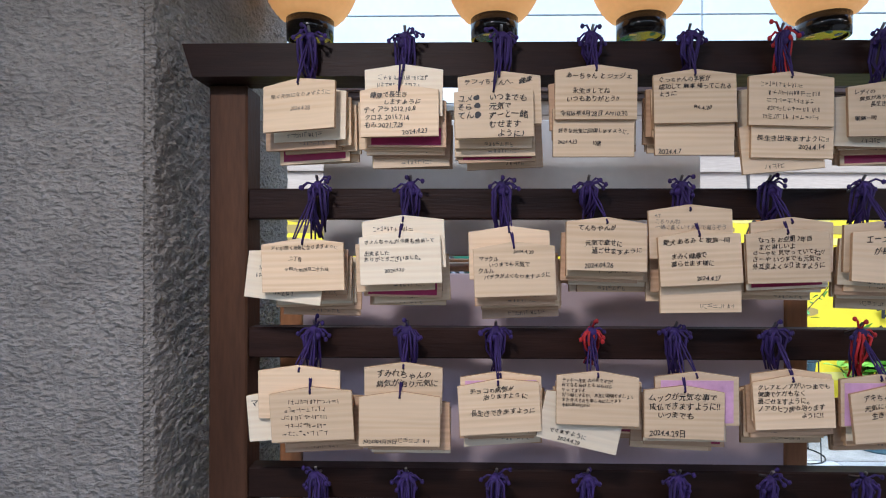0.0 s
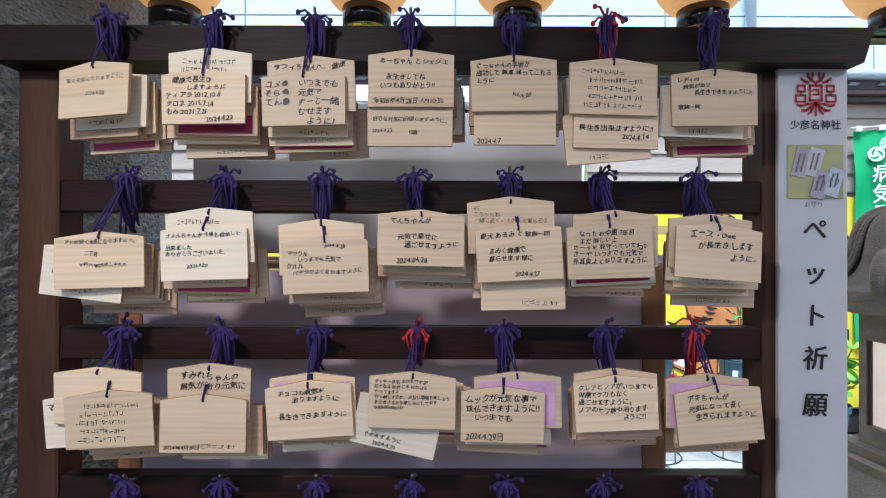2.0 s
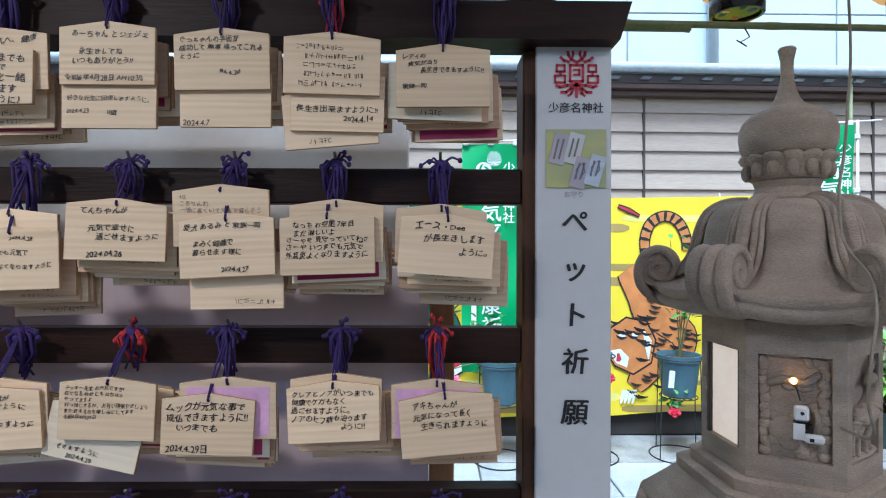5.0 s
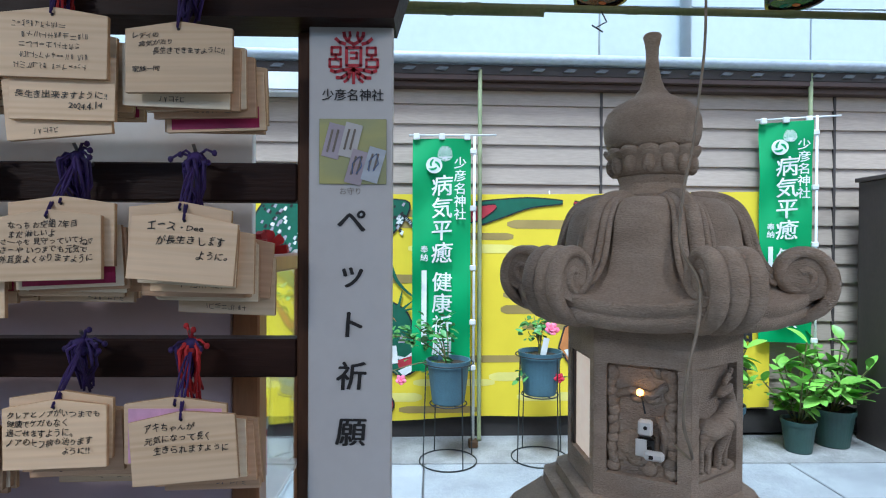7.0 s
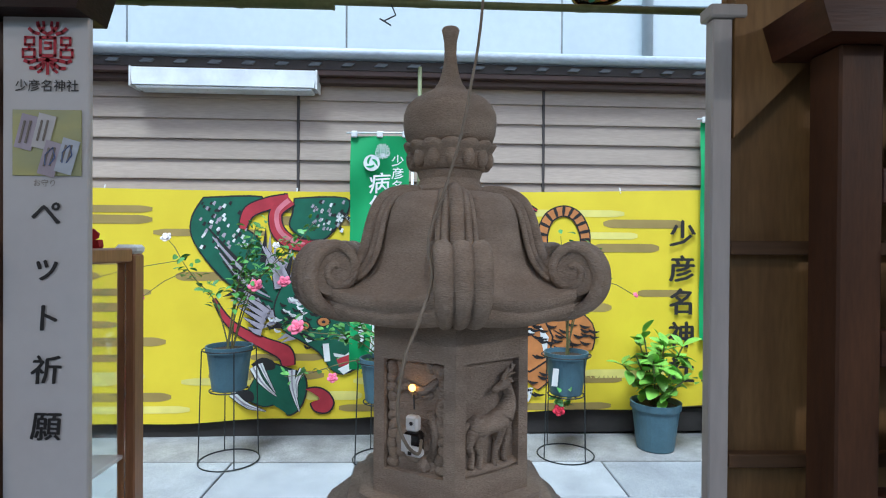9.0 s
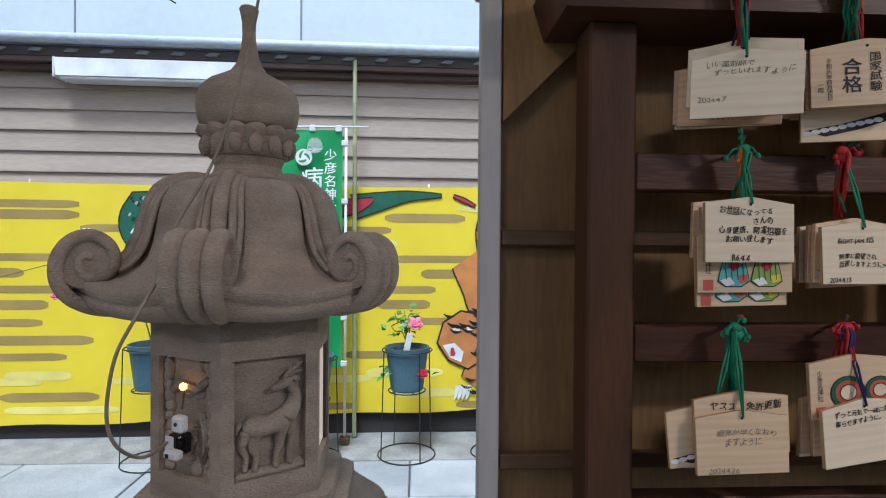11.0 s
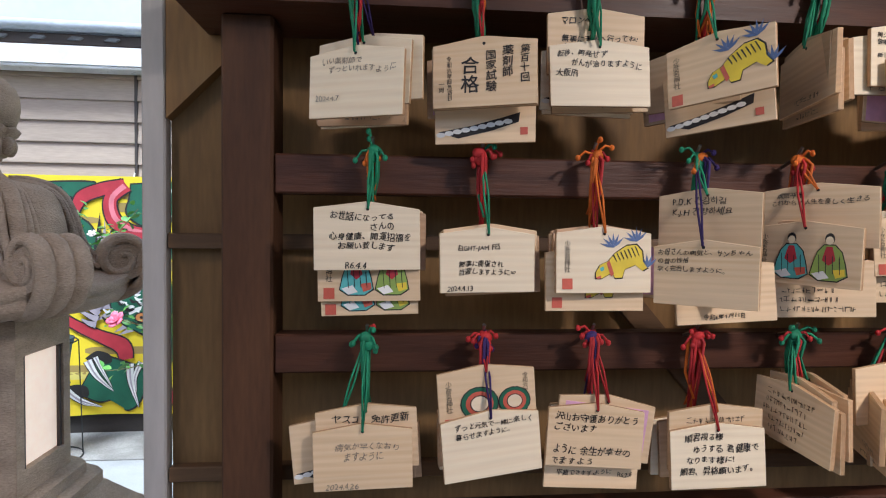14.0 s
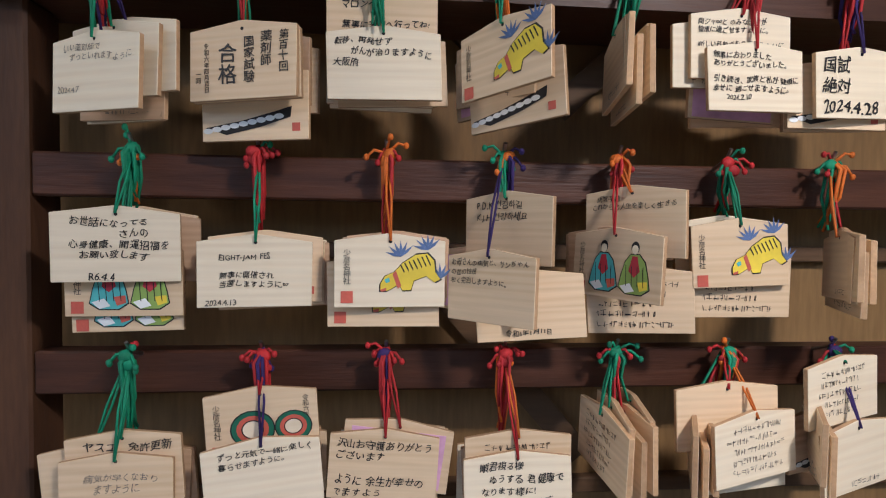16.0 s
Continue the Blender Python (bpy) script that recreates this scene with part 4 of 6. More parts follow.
r_low = [
    (2.613, (2.608, 1.322, 1.5, 0, T("\n　　病気が早くなおり\n　　　ますように\n\n\n　2024.4.26", 0.0125, faint=True)), [(2.612, 1.349, 2.5, 0, T("　ヤスコ　免許更新", 0.0150)), (2.572, 1.330, 5, 0, dict(draw="wave"))], 2),
    (2.790, (2.796, 1.341, 4.0, 9, T("　ずっと元気で一緒に楽しく\n　暮らせますように。", 0.0130, pale=True, line=1.3)), [(2.791, 1.406, 3.5, 3, dict(draw="serpent"))], 3),
    (2.962, (2.963, 1.347, -4.0, 0, T("沢山お守護ありがとう\nございます\n\nように 余生が幸せの\nでますよう", 0.0145)), [(2.984, 1.357, -8, 0, dict(draw="pink")), (2.965, 1.308, -3, 0, T("\n\n\n\n\n　平癒できますように　R6.2.8", 0.0125))], 2),
    (3.132, (3.143, 1.320, 1.0, 0, T("　順君視る様\n　　ゆうする 君 健康で\n　なります様に!\n 順君、昇格願います。", 0.0140, pale=True, line=1.3)), [(3.146, 1.346, 1, 0, dict(mark=1))], 2),
    (3.298, (3.262, 1.378, -4, -86, dict(mark=1)), edge_on(3.305, 1.385, -90, 4), 0),
    (3.467, (3.478, 1.374, 3.0, 16, dict(mark=1, pale=True)), [(3.448, 1.410, 2, 0, dict(mark=2)), (3.475, 1.345, 3, 5, dict(pale=True))] + edge_on(3.425, 1.365, -112, 3), 0),
    (3.637, (3.631, 1.358, 3.0, 18, dict(mark=2, pale=True)), [(3.625, 1.446, 4, 16, dict(mark=1, pale=True))] + edge_on(3.600, 1.380, -115, 2), 1),
]
G3, R3, O3, P3 = (GREEN,) * 3, (RED,) * 3, (ORANGE,) * 3, (PURPLE,) * 3
CORDS = {500: (R3 + (PURPLE, GREEN), (ORANGE, GREEN, RED), G3, (RED, GREEN, ORANGE), G3 + (RED,), R3, R3 + P3),
         600: (G3 + G3 + (ORANGE,), R3 + (GREEN, GREEN), O3 + (RED, RED), G3 + (PURPLE, PURPLE, ORANGE), O3 + R3, R3 + (GREEN, GREEN), (ORANGE, RED, GREEN)),
         700: (G3 + G3 + (RED,), (RED, PURPLE, RED), R3 + (PURPLE,), R3 + (ORANGE,), G3 + (RED,), (ORANGE, RED, GREEN), (RED, PURPLE, GREEN))}
for rail_z, row, base in ((1.985, r_top, 500), (1.725, r_mid, 600), (1.445, r_low, 700)):
    for c, (nx, front, extras, n) in enumerate(row):
        bundle(nx, rail_z, 1.212, front, extras, n, base + c, CORDS[base][c], RG, 0.003, 0.006, (-0.006, 0.014), 0.062 if c < 3 else 0.080, 0.035 if base == 500 else 0.0)


def exam_plaque():
    """The plaque lettered in brush columns for a passed examination."""
    p = plaque(2.7775, 1.1265, 1.8845, 1.0, -17, -2, seed=911, group=RG)
    for text, x, z, s in (("合格", -0.020, -0.022, 0.029), ("国家試験", 0.010, -0.016, 0.0150), ("薬剤師", 0.034, -0.012, 0.0155), ("第百十回", 0.058, -0.012, 0.0135), ("令和六年四月吉日", -0.050, -0.022, 0.0080), ("一同", -0.062, -0.058, 0.0080)):
        part("writing", writing(vertical(text), s, "CENTER", 1.0, weight=s * 0.012, pen=0.6), INK, p, m=pose(x, -0.0009, z - 0.005))


exam_plaque()


# ---- right rack's enclosure ----
booth = solid("wall_plywood", box(2.262, 6.2, 1.345, 1.365, 0.0, 2.60, 0.0), PLYWOOD, "ochre plywood back wall behind the plaque rack", "wall", kind="structure")
part("corner_panel", prism([(2.264, 1.794), (2.264, 2.3), (2.62, 2.3), (2.62, 2.152)], 1.318, 1.344), PLYWOOD, booth, "lighter plywood gusset above a diagonal cut")
for z in (1.599, 1.191, 0.78):
    part("batten", box(2.264, 6.0, 1.322, 1.344, z - 0.027, z, 0.002), FRAMEWOOD, booth)
for a, b in (((3.05, 1.52), (3.30, 1.23)), ((3.05, 1.99), (3.22, 1.83)), ((3.42, 1.99), (3.25, 1.83))):
    d = Vector((b[0] - a[0], b[1] - a[1])).normalized()
    q = Vector((-d.y, d.x)) * 0.022
    part("brace", prism([(a[0] + q.x, a[1] + q.y), (b[0] + q.x, b[1] + q.y), (b[0] - q.x, b[1] - q.y), (a[0] - q.x, a[1] - q.y)], 1.325, 1.3435), FRAMEWOOD, booth)
grey = solid("post", box(2.222, 2.261, 1.320, 1.348, 0.0, 2.02, 0.003), GREYPOST, "pale grey painted post at the booth's corner", "post", kind="structure")
part("post_cap", box(2.214, 2.285, 1.312, 1.356, 2.0205, 2.045, 0.003), GREYPOST, grey)


# ---- showcase and white board behind the left rack ----
def showcase():
    c = thing("display_case", pose(0, 0, 0), "orange-brown wooden display case with glass side and white back", "display case")
    part("back_panel", box(-0.28, 0.836, 1.352, 1.366, 0.06, 1.545, 0.002), SHADEDBOARD, c, "white back panel, its shade and pink reflection put into the colour")
    for x, y in ((0.838, 1.35), (0.838, 1.80), (-0.335, 1.35), (-0.335, 1.80)):
        part("case_post", box(x, x + 0.052, y, y + 0.05, 0.0, 1.556, 0.004), CASEWOOD, c)
        part("corner_cap", box(x - 0.003, x + 0.055, y - 0.003, y + 0.053, 1.5565, 1.582, 0.008), PLASTIC, c, "white rounded corner cap")
    part("top_bar", box(0.842, 0.886, 1.402, 1.798, 1.535, 1.572, 0.004), CASEWOOD, c)
    part("top_bar", box(-0.282, 0.834, 1.805, 1.845, 1.535, 1.572, 0.004), CASEWOOD, c)
    part("top_panel", box(-0.282, 0.834, 1.40, 1.80, 1.548, 1.562, 0.002), CASEWOOD, c)
    g = part("glass_pane", box(0.862, 0.867, 1.402, 1.798, 0.30, 1.532, 0.0), GLASS, c, "clear side pane")
    g.visible_shadow = False
    g = part("glass_pane", box(-0.282, 0.834, 1.822, 1.827, 0.30, 1.532, 0.0), GLASS, c, "clear front pane")
    g.visible_shadow = False
    part("shelf", box(-0.28, 0.858, 1.402, 1.798, 1.00, 1.012, 0.002), WHITEBOARD, c)
    part("base", box(-0.28, 0.858, 1.402, 1.798, 0.03, 0.29, 0.002), CASEWOOD, c)
    for k, (x, z, w, h) in enumerate(((0.77, 1.013, 0.07, 0.20), (0.62, 1.013, 0.09, 0.17), (0.44, 1.013, 0.10, 0.22))):
        b = solid("charm_box", box(x - w / 2, x + w / 2, 1.62, 1.68, z, z + h, 0.004), CRIMSON if k != 1 else SIGNWHITE, "red and white charm box on the case shelf", "box", "boxes in the case")
        part("band", box(x - w / 2 - 0.001, x + w / 2 + 0.001, 1.619, 1.681, z + h * 0.6, z + h * 0.75, 0.0), SIGNWHITE if k != 1 else CRIMSON, b)


showcase()
board = thing("notice_board", pose(0, 0, 0), "plain white board standing on top of the display case", "board")
part("panel", box(-0.305, 0.779, 1.652, 1.676, 1.582, 1.975, 0.003), WHITEBOARD, board)
for x in (-0.20, 0.62):
    part("foot", box(x, x + 0.05, 1.60, 1.73, 1.5625, 1.5815, 0.002), GREYPOST, board)


def bow(x, y, z):
    """A red ribbon rosette lying on the case."""
    b = thing("ribbon_bow", pose(x, y, z), "bright red ribbon bow lying on the display case", "ribbon")
    for k in range(5):
        a = radians(k * 36)
        out = [(0, 0.006), (0.022, 0.016), (0.055, 0.020), (0.058, 0.002), (0.050, -0.006), (0.022, -0.004)]
        part("loop", prism(out, -0.010, 0.010), RED, b, m=pose(0, 0, 0.012, 0, -math.degrees(a), k * 24))
    part("knot", blob((0, 0, 0.014), (0.014, 0.012, 0.012), (0, 0, 0), 6, 8), RED, b, smooth=True)


bow(0.79, 1.72, 1.5625)


# ---- paper lanterns on bamboo ----
def chochin(x, seed):
    rnd = random.Random(seed)
    prof = []
    n = 44
    for i in range(n + 1):
        f = i / n
        r = 0.062 + 0.072 * math.sin(math.pi * f) ** 0.62
        prof.append((r + 0.0035 * math.cos(i * math.pi), 0.055 + 0.27 * f))
    c = thing("paper_lantern", pose(x, 1.60, 2.184, 0, 0, rnd.uniform(0, 90)), "round orange paper lantern with black lacquered rings", "lantern", "paper lanterns on the bamboo pole")
    part("paper_shade", lathe(prof, 32), CHOCHIN, c, smooth=True)
    ring = [(0.056, 0.0), (0.064, 0.0), (0.066, 0.055), (0.060, 0.056), (0.052, 0.05), (0.052, 0.004)]
    part("bottom_ring", lathe(ring, 28, caps=False), LACQUER, c, "glossy black ring", smooth=True)
    part("bottom_disc", lathe([(0.002, 0.006), (0.054, 0.006), (0.054, 0.010), (0.002, 0.010)], 24), LACQUER, c)
    for k in range(5):
        a = k * 1.256 + rnd.random()
        part("flower_print", blob((0.034 * math.cos(a), 0.034 * math.sin(a), 0.0055), (0.012, 0.008, 0.001), (0, 0, k * 70), 4, 8), (ORANGE, GREEN, GOLD, DRAGON, BLUEINK)[k], c)
    part("top_ring", lathe([(0.055, 0.322), (0.066, 0.322), (0.066, 0.37), (0.055, 0.37)], 28), LACQUER, c)
    part("hanger", tube([(0, 0, 0.36), (0, 0, 0.435)], 0.003, 5), WIRE, c)


for k, x in enumerate((-0.33, 0.185, 0.59, 1.09, 1.62, 2.09, 2.58)):
    chochin(x, 40 + k)


def bamboo(a, b, r, material, label, joints=7):
    t = thing("bamboo_pole", Matrix.Identity(4), label, "pole")
    a, b = Vector(a), Vector(b)
    pts, rad = [], []
    for k in range(joints):
        for f, g in ((0.02, 1.12), (0.06, 1.0), (0.94, 1.0), (0.98, 1.12)):
            pts.append(a.lerp(b, (k + f) / joints))
            rad.append(r * g)
    part("culm", tube(pts, rad, 10), material, t, smooth=True)
    return t


pole = bamboo((0.95, 1.535, 2.138), (4.2, 1.535, 2.105), 0.0085, BAMBOO, "thin green bamboo pole tied under the lanterns", 9)
bamboo((0.6, 1.556, 2.140), (1.475, 1.540, 2.128), 0.012, BAMBOO, "short thick green bamboo cane with a cut end", 4)
bamboo((-0.48, 1.60, 2.622), (4.2, 1.60, 2.622), 0.018, BAMBOO_DRY, "bamboo pole from which the lanterns hang", 12)
part("wire_tie", tube([(1.60, 1.53, 2.125), (1.61, 1.525, 2.10), (1.585, 1.52, 2.085), (1.60, 1.52, 2.075), (1.575, 1.52, 2.09)], 0.0018, 5), WIRE, pole, "twisted wire end")


# ---- stone lantern ----
AXIS = Matrix.Translation((1.735, 1.577, 0))
HEX0 = radians(272.2)


def hexed(r, a, mix=1.0):
    """Radius of a six-sided outline at angle a whose corners lie at r, blended with a circle."""
    phi = (a - HEX0) % (math.pi / 3) - math.pi / 6
    return r * (1 - mix) + mix * r * math.cos(math.pi / 6) / math.cos(phi)


def hexlathe(profile, mix=1.0, sides=48):
    return lathe(profile, sides, shape=lambda a, i, r, z: (hexed(r, a, mix), z))


def corner(k, r):
    a = HEX0 + k * math.pi / 3
    return r * math.cos(a), r * math.sin(a)


def face_frame(k, r, z=0.0):
    """A frame on the face between corner k and k + 1: x along the face, y inwards."""
    a = HEX0 + (k + 0.5) * math.pi / 3
    ap = r * math.cos(math.pi / 6)
    return Matrix.Translation((ap * math.cos(a), ap * math.sin(a), z)) @ Matrix.Rotation(a + math.pi / 2, 4, "Z")


def smoothline(pts, n=8):
    """Points along a smooth line through pts."""
    p = [Vector(q) for q in pts]
    out = []
    for i in range(len(p) - 1):
        a, b, c, d = p[max(i - 1, 0)], p[i], p[i + 1], p[min(i + 2, len(p) - 1)]
        for k in range(n):
            t = k / n
            out.append(0.5 * ((2 * b) + (c - a) * t + (2 * a - 5 * b + 4 * c - d) * t * t + (3 * b - a - 3 * c + d) * t ** 3))
    out.append(p[-1])
    return out


def stone_lantern():
    s = thing("stone_lantern", AXIS, "carved grey granite lantern with scrolled hexagonal roof", "stone lantern")
    # base, shaft and skirt
    part("foot", hexlathe([(0.40, 0.0), (0.42, 0.03), (0.42, 0.16), (0.38, 0.20), (0.24, 0.27), (0.20, 0.29)]), STONE, s)
    part("shaft", lathe([(0.17, 0.29), (0.165, 0.33), (0.135, 0.36), (0.13, 0.56), (0.15, 0.58), (0.15, 0.62), (0.13, 0.64), (0.135, 0.80), (0.17, 0.84)], 32), STONE, s, smooth=False)

    def skirt(a, i, r, z):
        phi = (a - HEX0) % (math.pi / 3) - math.pi / 6
        bump = abs(math.sin(phi * 12)) * 0.012 if i in (1, 2) else 0
        return hexed(r, a) + bump, z
    part("skirt", lathe([(0.18, 0.84), (0.30, 0.875), (0.345, 0.905), (0.350, 0.925), (0.335, 0.945), (0.300, 0.972), (0.275, 0.992), (0.262, 1.003)], 144, shape=skirt), STONE, s, "sloping skirt with petal rim")
    part("step", hexlathe([(0.262, 1.0035), (0.262, 1.028), (0.240, 1.030)]), STONE, s)
    part("step", hexlathe([(0.228, 1.0305), (0.228, 1.056), (0.205, 1.058)]), STONE, s)
    for k in range(6):
        for d in (-0.05, -0.017, 0.017, 0.05):
            x, y = corner(k, 0.335)
            a = HEX0 + k * math.pi / 3
            part("petal", blob((x - d * math.sin(a), y + d * math.cos(a), 0.895), (0.024, 0.024, 0.030), (0, 0, 0), 6, 8), STONE, s, smooth=True)
    # fire box with framed, recessed faces
    R, z0, z1 = 0.1935, 1.0585, 1.42
    ap = R * math.cos(math.pi / 6)
    part("core", hexlathe([(R - 0.022, z0), (R - 0.022, z1)], sides=6 * 4), STONE, s)
    half = R / 2
    for k in range(6):
        f = face_frame(k, R)
        inner = half - 0.026
        bm = bmesh.new()
        box(-half + 0.0005, -inner, 0.0, 0.03, z0, z1, 0.0, bm)
        box(inner, half - 0.0005, 0.0, 0.03, z0, z1, 0.0, bm)
        box(-inner, inner, 0.0, 0.03, z0, z0 + 0.052, 0.0, bm)
        box(-inner, inner, 0.0, 0.03, z1 - 0.075, z1, 0.0, bm)
        part("face_frame", bm, STONE, s, m=f)
    lo, hi = z0 + 0.052, z1 - 0.075
    mid = (lo + hi) / 2
    for k in (1, 4):
        f = face_frame(k, R)
        part("paper_window", box(-0.066, 0.066, 0.010, 0.014, lo + 0.003, hi - 0.003, 0.0), PAPER, s, "pale backlit paper window", m=f)
        for a in (-0.068, 0.060):
            part("window_frame", box(a, a + 0.008, 0.004, 0.010, lo + 0.001, hi - 0.001, 0.0), SEAM_SHADE, s, m=f)
    # deer reliefs on two faces
    for k, flip in ((0, 1), (3, -1)):
        f = face_frame(k, R)
        part("deer_relief", deer(lo, flip), STONE, s, "carved relief of a standing deer", smooth=True, m=f @ Matrix.Translation((0, -0.011, lo)) @ Matrix.Diagonal((1.04, 1.5, 0.97, 1)) @ Matrix.Translation((0, 0, -lo)))
    # rocky reliefs with lamp fittings on two faces
    for k in (5, 2):
        f = face_frame(k, R)
        part("rock_relief", rocks(lo, hi, k), STONE, s, "weathered carved relief like rocks and foliage", smooth=True, m=f)
    f = face_frame(5, R)
    part("lamp_bulb", blob((-0.002, 0.000, mid + 0.062), (0.0075, 0.007, 0.0075), (0, 0, 0), 8, 10), BULB, s, "small glowing amber bulb", smooth=True, m=f)
    part("lamp_wire", tube([(-0.002, 0.004, mid + 0.056), (0.004, -0.004, mid + 0.045), (0.010, -0.012, mid + 0.022)], 0.0018, 6), WIRE, s, m=f)
    part("socket", box(-0.003, 0.025, -0.028, -0.008, mid - 0.020, mid + 0.012, 0.004), PLASTIC, s, "white plastic socket", m=f)
    # a black disc on the solid socket gives the opening's dark inside
    part("socket_hole", tube([(0.012, -0.0285, mid - 0.002), (0.012, -0.0300, mid - 0.002)], 0.004, 8), BLACK, s, m=f)
    part("adapter", box(-0.004, 0.030, -0.034, -0.004, mid - 0.060, mid - 0.0205, 0.004), LACQUER, s, "black and white plug adapter", m=f)
    part("adapter_face", box(-0.006, 0.016, -0.038, -0.0345, mid - 0.058, mid - 0.023, 0.001), PLASTIC, s, m=f)
    part("plug", box(0.012, 0.050, -0.058, -0.0385, mid - 0.058, mid - 0.040, 0.005), PLASTIC, s, "white plug", m=f)
    part("plug_pin", box(0.022, 0.030, -0.0595, -0.0582, mid - 0.053, mid - 0.046, 0.0), BLACK, s, m=f)
    # roof
    prof = [(0.084, 1.704), (0.112, 1.704), (0.142, 1.698), (0.164, 1.684), (0.178, 1.661), (0.186, 1.632), (0.191, 1.602), (0.196, 1.572), (0.205, 1.545), (0.219, 1.520),
            (0.240, 1.501), (0.263, 1.490), (0.282, 1.486), (0.287, 1.4855), (0.2895, 1.483), (0.290, 1.479), (0.2895, 1.464), (0.283, 1.4605), (0.283, 1.458), (0.286, 1.455), (0.284, 1.444), (0.272, 1.432), (0.25, 1.426), (0.20, 1.422), (0.12, 1.420)]

    def roof(a, i, r, z):
        phi = (a - HEX0) % (math.pi / 3) - math.pi / 6
        edge = abs(phi) / (math.pi / 6)
        f = min(max((i - 6) / 6, 0), 1)
        f = f * f * (3 - 2 * f)
        rr = r * (1 - 0.95 * f) + 0.95 * f * r / math.cos(phi)
        swell = (1 - f) * (0.010 * (1 - edge ** 2) - 0.002) if i > 0 else 0
        groove = -0.013 * math.exp(-((edge - 0.70) / 0.10) ** 2) * (1 - 0.5 * f) if 0 < i < 12 else 0
        lift = 0.026 * edge ** 2 * min(max((i - 8) / 4, 0), 1) * (1 if i < 20 else 0.6)
        wear = 0.0012 * noise.noise(Vector((rr * 30 * math.cos(a), rr * 30 * math.sin(a), z * 30)))
        return rr + swell + groove + wear, z + lift
    part("roof", lathe(prof, 180, shape=roof), STONE, s, "bulging six-lobed carved roof with a flared eave", smooth=True)
    # corner ribs and scrolls
    path = [(0.092, 1.709), (0.126, 1.710), (0.160, 1.701), (0.185, 1.682), (0.200, 1.653), (0.210, 1.620), (0.218, 1.588), (0.230, 1.560), (0.248, 1.538), (0.266, 1.524)]
    roll = [(0.190, 1.440), (0.245, 1.438), (0.290, 1.446), (0.326, 1.468), (0.346, 1.503), (0.345, 1.543), (0.326, 1.573), (0.297, 1.583), (0.270, 1.568), (0.259, 1.540), (0.268, 1.514), (0.290, 1.504), (0.311, 1.514),
            (0.317, 1.534), (0.306, 1.548), (0.294, 1.543)]
    curl = smoothline([(0, r, z) for r, z in roll], 5)

    def scroll_band():
        """A three-lobed stone band rolled into a spiral."""
        bm = bmesh.new()
        n, half, cuts = len(curl), 0.052, 24
        rows = []
        for i, p in enumerate(curl):
            d = (curl[min(i + 1, n - 1)] - curl[max(i - 1, 0)]).normalized()
            out = Vector((0, d.z, -d.y))
            f = i / (n - 1)
            thick = 0.010 * (1 - 0.35 * f)
            wide = half * (0.50 + 0.50 * math.sin(min(f * 3.2, 1) * math.pi / 2)) * (1 - 0.10 * max(f - 0.5, 0))
            row = []
            for j in range(cuts + 1):
                e = -1 + 2 * j / cuts
                h = thick * 0.3 + 0.0155 * math.sqrt(abs(math.cos(1.5 * math.pi * e))) * (1 - 0.6 * f) * min(1, 0.3 + f * 3)
                row.append(bm.verts.new(p + out * h + Vector((e * wide, 0, 0))))
            for e in (1, 0, -1):
                row.append(bm.verts.new(p - out * thick + Vector((e * (wide - 0.003), 0, 0))))
            rows.append(row)
        for r0, r1 in zip(rows, rows[1:]):
            w = len(r0)
            for j in range(w):
                bm.faces.new((r0[j], r0[(j + 1) % w], r1[(j + 1) % w], r1[j]))
        bm.faces.new(rows[0]), bm.faces.new(rows[-1][::-1])
        bmesh.ops.recalc_face_normals(bm, faces=bm.faces)
        return bm
    scroll = mesh_of(scroll_band(), "scroll", True)
    for k in range(6):
        a = HEX0 + k * math.pi / 3
        m = Matrix.Rotation(a - math.pi / 2, 4, "Z")
        for dx, rad, name in ((0, 0.0150, "rib"), (-0.0235, 0.0085, "rib_moulding"), (0.0235, 0.0085, "rib_moulding"), (-0.0375, 0.0060, "rib_moulding"), (0.0375, 0.0060, "rib_moulding")):
            pts = [(dx * (0.55 + 0.45 * min(i / 5, 1)), r - 0.006 - abs(dx) * 0.22, z - 0.004 - abs(dx) * 0.10) for i, (r, z) in enumerate(path)]
            part(name, tube(smoothline(pts, 3), rad, 10), STONE, s, smooth=True, m=m)
        part("scroll", scroll, STONE, s, "three-lobed rolled scroll end", m=m)
        part("scroll_core", tube([(-0.0435, 0.303, 1.531), (0.0435, 0.303, 1.531)], 0.046, 24), STONE, s, smooth=False, m=m)
    # neck, lotus collar and jewel
    part("neck", lathe([(0.088, 1.7065), (0.088, 1.713), (0.075, 1.723), (0.070, 1.738), (0.077, 1.756), (0.060, 1.758)], 40), STONE, s)

    def lotus(a, i, r, z):
        w = abs(math.sin(a * 7)) ** 0.7
        return r + (0.010 * w - 0.006) * (1 if 3 < i < 7 else 0), z + (0.006 * (w - 0.5) if 4 < i < 7 else 0)
    part("lotus_collar", lathe([(0.076, 1.757), (0.084, 1.760), (0.086, 1.775), (0.088, 1.793), (0.100, 1.804), (0.106, 1.812), (0.102, 1.818), (0.080, 1.816)], 140, shape=lotus), STONE, s, "flared collar with a scalloped rim", smooth=True)
    for k in range(14):
        g = (k + 0.5) * math.pi / 7
        part("lotus_petal", blob((0.089 * math.cos(g), 0.089 * math.sin(g), 1.782), (0.0145, 0.0140, 0.0225), (0, 0, math.degrees(g)), 8, 10), STONE, s, smooth=True)
